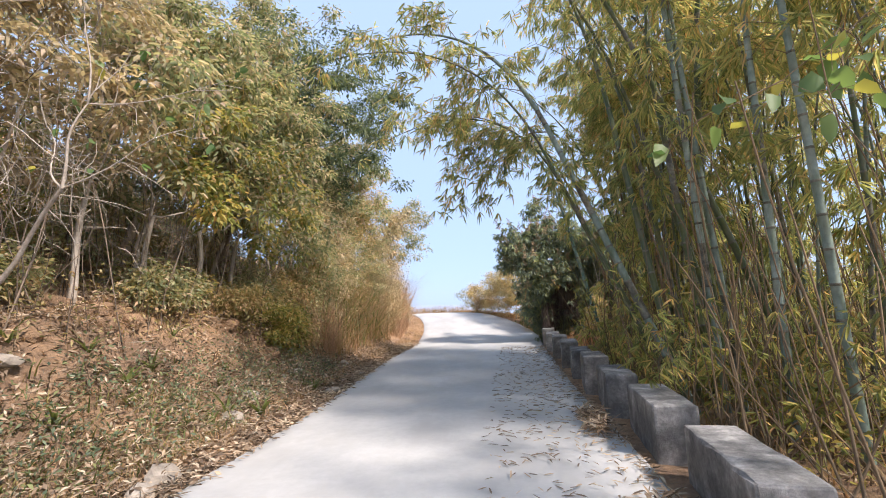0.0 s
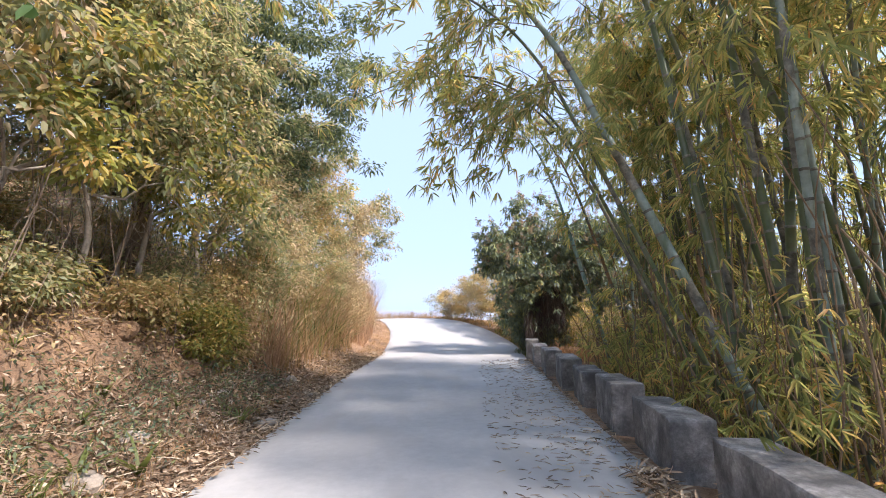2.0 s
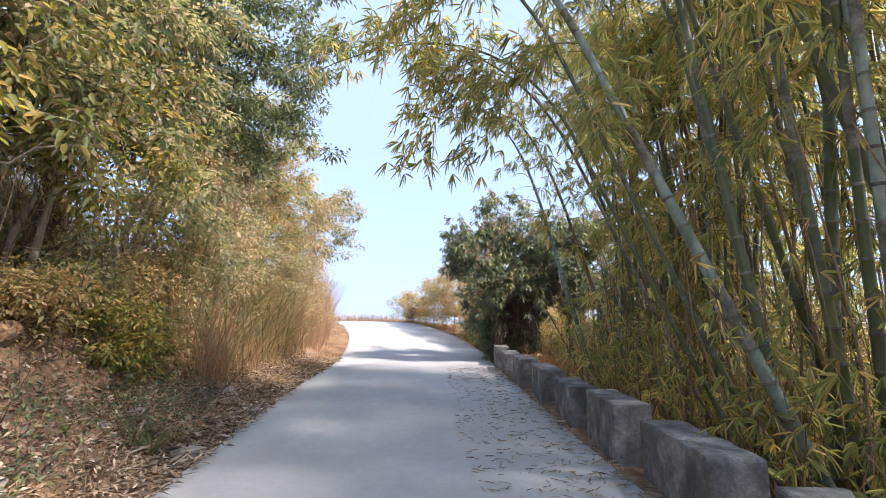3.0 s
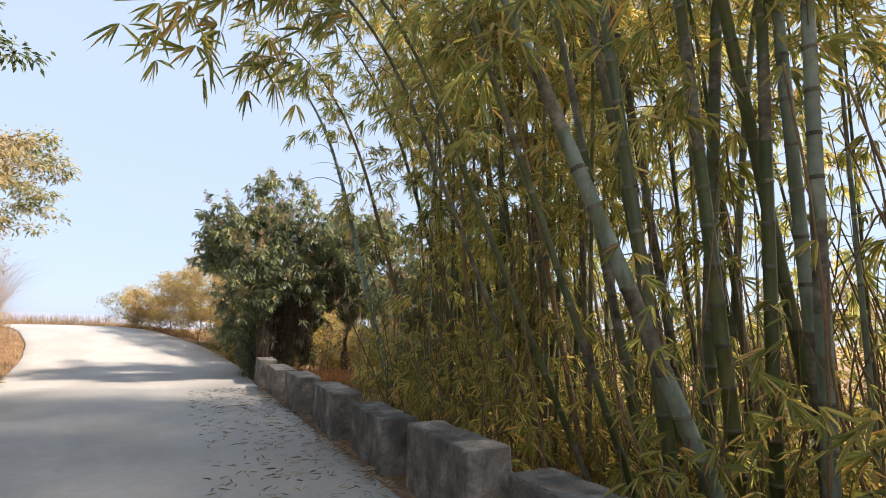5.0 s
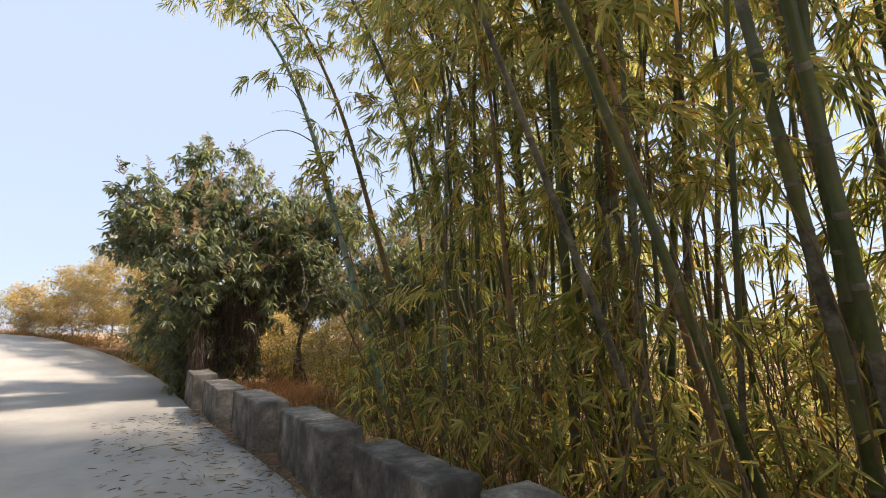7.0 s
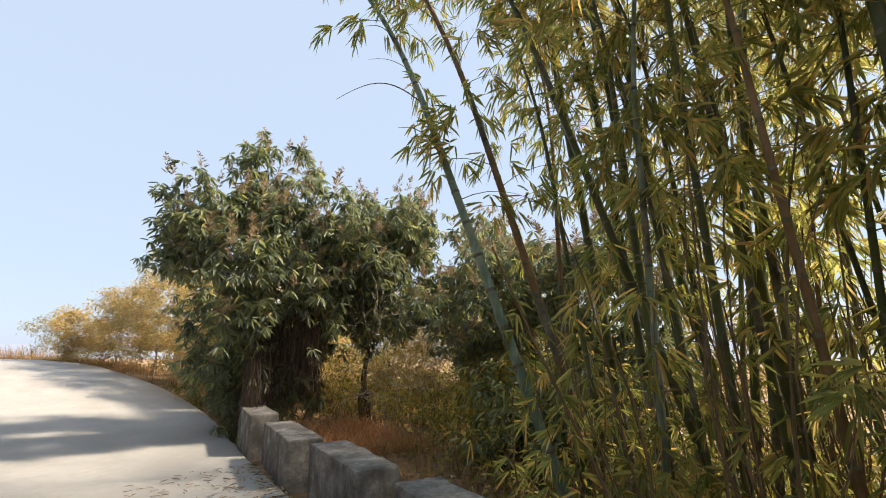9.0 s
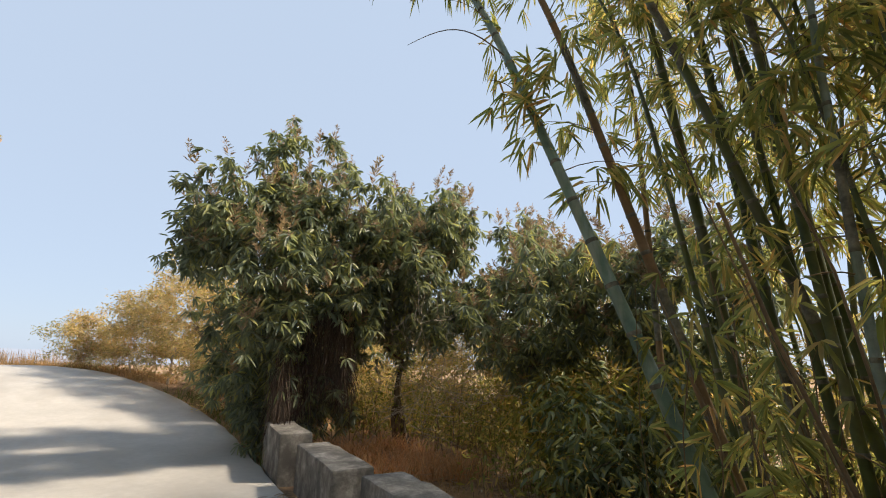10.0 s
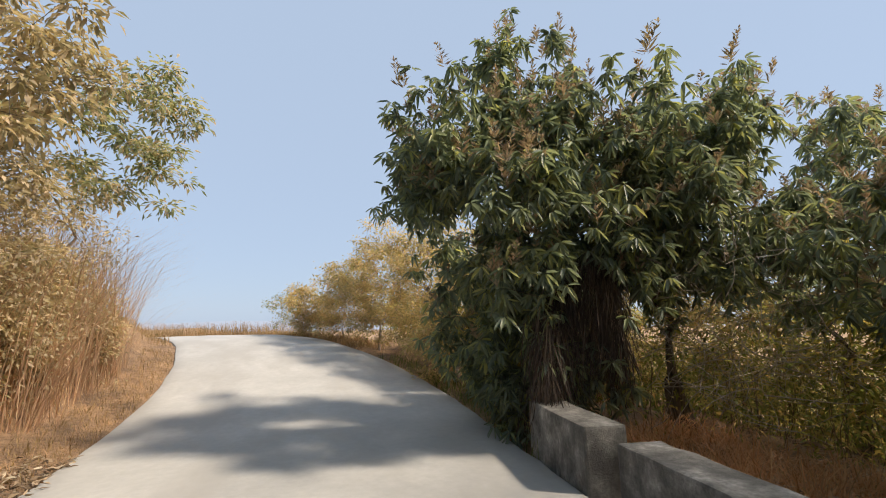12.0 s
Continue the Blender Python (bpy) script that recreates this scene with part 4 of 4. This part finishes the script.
carpet("bank_undergrowth", 420, lambda a, b: (at(2.5 + 12 * b, KL) - 0.7 - 1.6 * a ** 0.8, 2.5 + 12 * b), 0.34, (0.085, 0.04), DARK_LEAF, "low dull green scrub on the lower bank", 506)
carpet("bank_undergrowth", 260, lambda a, b: (at(3.0 + 12 * b, KL) - 0.5 - 2.0 * a, 3.0 + 12 * b), 0.30, (0.09, 0.035), LITTER, "dead brown scrub on the lower bank", 507)
carpet("bank_undergrowth", 110, lambda a, b: (at(5 + 11 * b, KL) - 2.3 - 0.9 * a, 5 + 11 * b), 0.7, (0.09, 0.05), YELLOW_LEAF, "yellowing leafy scrub hanging on the cut face", 508)
carpet("hillside_undergrowth", 1100, lambda a, b: (at(2 + 24 * b, KL) - 4.2 - 8 * a, 2 + 24 * b), 1.1, (0.13, 0.06), WOOD_LEAF, "dense low undergrowth covering the wooded hillside", 501)
carpet("slope_undergrowth", 1300, lambda a, b: (at(4 + 24 * b, KR) + 4.0 + 13 * a, 4 + 24 * b), 2.0, (0.13, 0.05), BUSH_LEAF, "sunlit yellow-green thicket on the falling slope", 502)
carpet("slope_undergrowth", 500, lambda a, b: (at(6 + 18 * b, KR) + 1.6 + 5 * a, 6 + 13 * b), 1.0, (0.13, 0.05), BUSH_LEAF, "leafy thicket between bamboo and mango trees", 503)
carpet("slope_undergrowth", 900, lambda a, b: (at(22 + 16 * b, KR) + 2.2 + 15 * a, 22 + 16 * b), 2.2, (0.14, 0.06), BUSH_LEAF, "sunlit thicket behind the mango trees", 505)
for k, (x, y, w, h) in enumerate(((7.5, 17.4, 0.8, 1.7), (8.3, 17.0, 0.9, 2.2), (8.6, 18.6, 0.8, 2.0), (9.6, 16.6, 1.1, 2.8), (10.6, 18.4, 1.1, 2.8), (10.8, 20.8, 1.1, 2.6), (7.6, 16.2, 0.7, 1.6))):
    g = on_ground(x, y)
    tree("thicket_shrub", g, g + np.array((0, 0, h * 0.55)), (w, w, h * 0.55), int(16 + 10 * h), 36, (0.17, 0.055), BUSH_LEAF if k % 3 else DARK_LEAF, BARK, "broad-leaved yellow-green shrub among the fallen straw", "shrub", 580 + k, 0.035, 0.28, 0.3, 0.4, 0.35, 0.5, "shrubs behind the blocks")
rng = np.random.default_rng(55)
for k in range(12):
    y = 4.5 + 1.9 * k + rng.uniform(-0.5, 0.5)
    x = at(y, KR) + rng.uniform(8.5, 13.0)
    g = on_ground(x, y)
    h = 2.9 - g[2] + rng.uniform(-0.8, 0.6)
    tree("slope_shrub", g, g + np.array((0, 0, h * 0.6)), (1.7, 1.7, h * 0.45), 70, 75, (0.17, 0.07), BUSH_LEAF if k % 3 else YELLOW_LEAF, TWIG, "sunlit yellow-green shrub on the slope behind the bamboo", "shrub", 520 + k, 0.04, 0.3, 0.15, 0.2, 0.3, 0.4, "shrubs on the slope", plain=True)

for k in range(11):
    y = 21.0 + 1.9 * k + rng.uniform(-0.5, 0.5)
    x = at(y, KR) + rng.uniform(6.5, 11.0)
    g = on_ground(x, y)
    h = 3.4 - g[2] + rng.uniform(-0.6, 0.8)
    tree("slope_shrub", g, g + np.array((0, 0, h * 0.55)), (1.9, 1.9, h * 0.5), 70, 75, (0.18, 0.075), BUSH_LEAF if k % 2 else YELLOW_LEAF, TWIG, "sunlit yellow-green shrub on the slope behind the mango trees", "shrub", 560 + k, 0.04, 0.3, 0.15, 0.2, 0.3, 0.4, "shrubs on the slope", plain=True)


def litter(name, n, area, lift, label, seed, size=0.13, thick=0.02, broad=0.16, curl=0.08):
    """Fallen leaves that lie flat."""
    r = np.random.default_rng(seed)
    lv = Leaves(seed, broad > 0.2)
    pos = []
    for _ in range(n):
        x, y = area(*r.random(2))
        z = at(y, KZ) + 0.012 if at(y, KL) < x < at(y, KR) else ground_z(x, y) + 0.015
        pos.append((x, y, z + lift + r.random() * thick))
    az = r.uniform(0, 2 * np.pi, n)
    lv.add(pos, np.stack((np.cos(az), np.sin(az), r.normal(0, curl, n)), 1), size, size * broad, 0.0, 0.25, 0.4, 0.25 + curl)
    return tagged(put(name, lv.mesh(name), LITTER, None, label, False, "stuff"), category="leaf litter")


litter("fallen_leaves", 2400, lambda a, b: (at(1 + 19 * b, KR) - 0.02 - 1.7 * a ** 2.2, 1 + 19 * b), 0.012, "dry bamboo leaves scattered along the edge of the lane", 401)
litter("leaf_pile", 420, lambda a, b: (at(7.4 + 1.3 * b, KR) - 0.05 - 0.35 * a, 7.4 + 1.3 * b), 0.01, "small heap of dry bamboo sheaths against a block", 402, 0.15, 0.12, 0.2, 0.4)
litter("leaf_pile", 200, lambda a, b: (at(4.7 + 0.8 * b, KR) - 0.03 - 0.3 * a, 4.7 + 0.8 * b), 0.01, "small heap of dry bamboo sheaths against a block", 403, 0.15, 0.09, 0.2, 0.4)
litter("bank_litter", 15000, lambda a, b: (at(0.5 + 22 * b, KL) - 0.0 - 3.9 * a ** 1.2, 0.5 + 22 * b), 0.0, "brown and tan leaf litter covering the lower bank", 404, 0.13, 0.07, 0.38, 0.35)
litter("bank_stalks", 5000, lambda a, b: (at(0.5 + 22 * b, KL) - 0.0 - 3.2 * a, 0.5 + 22 * b), 0.0, "broken dry stalks lying on the bank", 407, 0.34, 0.10, 0.05, 0.22)
litter("verge_litter", 3200, lambda a, b: (at(0.5 + 24 * b, KL) + 0.12 - 0.75 * a, 0.5 + 24 * b), 0.0, "pale dry leaves drifted along the edge of the lane", 406, 0.14, 0.05, 0.3, 0.25)
litter("grove_litter", 4000, lambda a, b: (at(3 + 20 * b, KR) + 0.5 + 5 * a, 3 + 20 * b), 0.0, "brown leaf litter under the bamboo", 405, 0.17, 0.06)


def stone(x, y, size, seed, mat=None, text="rough grey-brown stone half buried in the verge"):
    bm = bmesh.new()
    bmesh.ops.create_icosphere(bm, subdivisions=2, radius=size)
    r = random.Random(seed)
    k = (r.uniform(0.9, 1.4), r.uniform(0.7, 1.0), r.uniform(0.5, 0.75))
    for v in bm.verts:
        q = v.co / size
        v.co = Vector((v.co.x * k[0], v.co.y * k[1], v.co.z * k[2])) * (1 + 0.35 * noise.noise((q.x * 1.3, q.y * 1.3 + seed, q.z * 1.3)))
    ob = part("stone", bm, mat or STONE, None, text)
    ob.matrix_basis = pose(x, y, ground_z(x, y) + size * (-0.2 if mat else 0.08), 0, 0, r.uniform(0, 360))
    return tagged(ob, category="stone", group="stones on the bank")


def blade_mesh(high, seed):
    bl = Blades(seed)
    bl.add(np.zeros((1, 3)), high, high * 0.8, 0.05)
    me = bl.mesh("blade")
    me.materials.append(GREEN_GRASS)
    return me


BLADES = [blade_mesh(0.5, 940 + k) for k in range(5)]


def weed(x, y, high, blades, seed):
    """A strap-leaved weed with arching blades."""
    r = random.Random(seed)
    thing = empty("weed", on_ground(x, y, -0.02), "strap-leaved green weed growing on the lower bank", "weed", "weeds on the bank")
    for k in range(blades):
        ob = new("blade", BLADES[k % 5])
        ob.parent = thing
        ob.matrix_basis = pose(0, 0, 0, 0, 0, r.uniform(0, 360)) @ Matrix.Scale(high * 2 * r.uniform(0.7, 1.1), 4)
    return thing


rng = np.random.default_rng(17)
for k in range(22):
    y = rng.uniform(3.0, 13)
    weed(at(y, KL) - rng.uniform(0.5, 2.9), y, rng.uniform(0.3, 0.75), int(rng.integers(6, 12)), 900 + k)
for k in range(30):     # rough outcrops in the cut face
    y = rng.uniform(3.5, 15)
    stone(at(y, KL) - rng.uniform(1.9, 3.8), y, rng.uniform(0.14, 0.34), 50 + k, EARTH, "weathered clod of orange earth in the cut bank")
rng = np.random.default_rng(12)
for k in range(26):
    y = rng.uniform(2.5, 16)
    stone(at(y, KL) - 0.15 - 2.6 * rng.random() ** 1.5, y, rng.uniform(0.06, 0.2), k)


def twig_tangle(name, n, area, length, label, seed):
    """Bare crossing twigs and hanging vines in the wood's edge."""
    r = np.random.default_rng(seed)
    tw = Tubes(4)
    for _ in range(n):
        a = np.array(area(*r.random(3)))
        d = unit(r.normal(0, 1, 3) * (0.8, 0.8, 0.9) + (0.2, 0, 0.1)) * length * r.uniform(0.4, 1.2)
        k = r.uniform(0.003, 0.009)
        tw.add(bent(a, a + d, 6, r, 0.09), np.linspace(k, k * 0.4, 6))
    return tagged(put(name, tw.mesh(name), PALE_BARK, None, label, False, "stuff"), category="twigs")


twig_tangle("twig_tangle", 900, lambda a, b, c: (-4.6 - 2.2 * a, 4 + 14 * b, 2.6 + 5.5 * c), 1.3, "tangle of bare tan twigs and vines at the edge of the wood", 801)
twig_tangle("twig_tangle", 350, lambda a, b, c: (-3.9 - 1.2 * a, 4 + 4 * b, 3.0 + 4.0 * c), 1.2, "pale dry twigs hanging out over the bank", 802)
twig_tangle("twig_tangle", 420, lambda a, b, c: (6.6 + 5 * a, 20.5 + 2.4 * b, 0.2 + 2.4 * c), 1.1, "thin branching twigs under the mango trees", 803)


def bare_sapling():
    """The pale leafless sapling that leans out from the bank."""
    r = np.random.default_rng(21)
    base = on_ground(-5.2, 6.6)
    thing = empty("bare_sapling", base, "pale crooked sapling with a few yellow leaves on the bank", "sapling")
    tw = Tubes(6)
    knee = np.array((-3.7, 6.4, 3.2))
    tw.add(bent(base, knee, 7, r, 0.04) - base, np.linspace(0.035, 0.026, 7))
    lv = Leaves(22)
    bend = np.array((-3.45, 6.4, 4.25))
    limbs = [(knee, bend, 0.022), (bend, (-3.5, 6.3, 5.6), 0.013), (bend, (-3.0, 6.5, 5.0), 0.010), (knee, (-4.15, 6.6, 4.1), 0.014), ((-4.15, 6.6, 4.1), (-4.3, 6.5, 5.2), 0.010), (bend, (-1.9, 6.9, 4.75), 0.008), (knee, (-2.3, 6.7, 4.0), 0.009), ((-4.6, 6.5, 2.6), (-4.7, 6.3, 4.4), 0.012)]
    for a, b, k in limbs:
        line = bent(a, b, 8, r, 0.05)
        tw.add(line - base, np.linspace(k, k * 0.45, 8))
        for _ in range(4):
            c = line[int(r.integers(2, 8))]
            e = c + unit(np.asarray(b) - np.asarray(a)) * 0.25 + r.normal(0, 0.2, 3)
            tw.add(bent(c, e, 4, r, 0.08) - base, np.linspace(0.005, 0.002, 4))
            if r.random() < 0.6:
                lv.add(np.repeat(e[None], 2, 0) - base, r.normal(0, 1, (2, 3)) + (0, 0, -0.6), 0.13, 0.10, 0.2, 0.15, 0.4)
    put("trunk", tw.mesh("trunk"), PALE_BARK, thing, "", True)
    put("foliage", lv.mesh("foliage"), VINE_LEAF, thing, "sparse yellow-green leaves", False, "stuff")


bare_sapling()


def creeper(points, seed, size):
    """A climbing stem with broad leaves, slung between the bamboo."""
    r = np.random.default_rng(seed)
    thing = empty("creeper", points[0], "green creeper with broad heart-shaped leaves in the bamboo", "creeper", "creepers")
    tw, org = Tubes(5), np.asarray(points[0], float)
    lv = Leaves(seed + 1)
    for a, b in zip(points, points[1:]):
        line = bent(a, b, 8, r, 0.04)
        tw.add(line - org, np.linspace(0.006, 0.004, 8))
        for p in line[1::2]:
            e = p + r.normal(0, 0.1, 3) + (0, 0, -0.06)
            tw.add(np.array((p, (p + e) / 2, e)) - org, (0.003, 0.0025, 0.002))
            lv.add((e - org)[None], r.normal(0, 0.6, (1, 3)) + (-0.3, -0.3, -0.7), size, size * 0.9, 0.15, 0.12, 0.3)
    put("stem", tw.mesh("stem"), TWIG, thing)
    put("foliage", lv.mesh("foliage"), VINE_LEAF, thing, "", False, "stuff")


creeper([(4.9, 5.0, 4.6), (4.3, 4.7, 3.8), (3.7, 4.9, 3.35), (3.1, 4.9, 3.1), (2.85, 5.0, 2.95)], 701, 0.20)
creeper([(4.9, 5.3, 3.4), (4.4, 5.1, 3.9), (4.2, 4.9, 3.5), (3.9, 4.8, 3.1)], 702, 0.18)
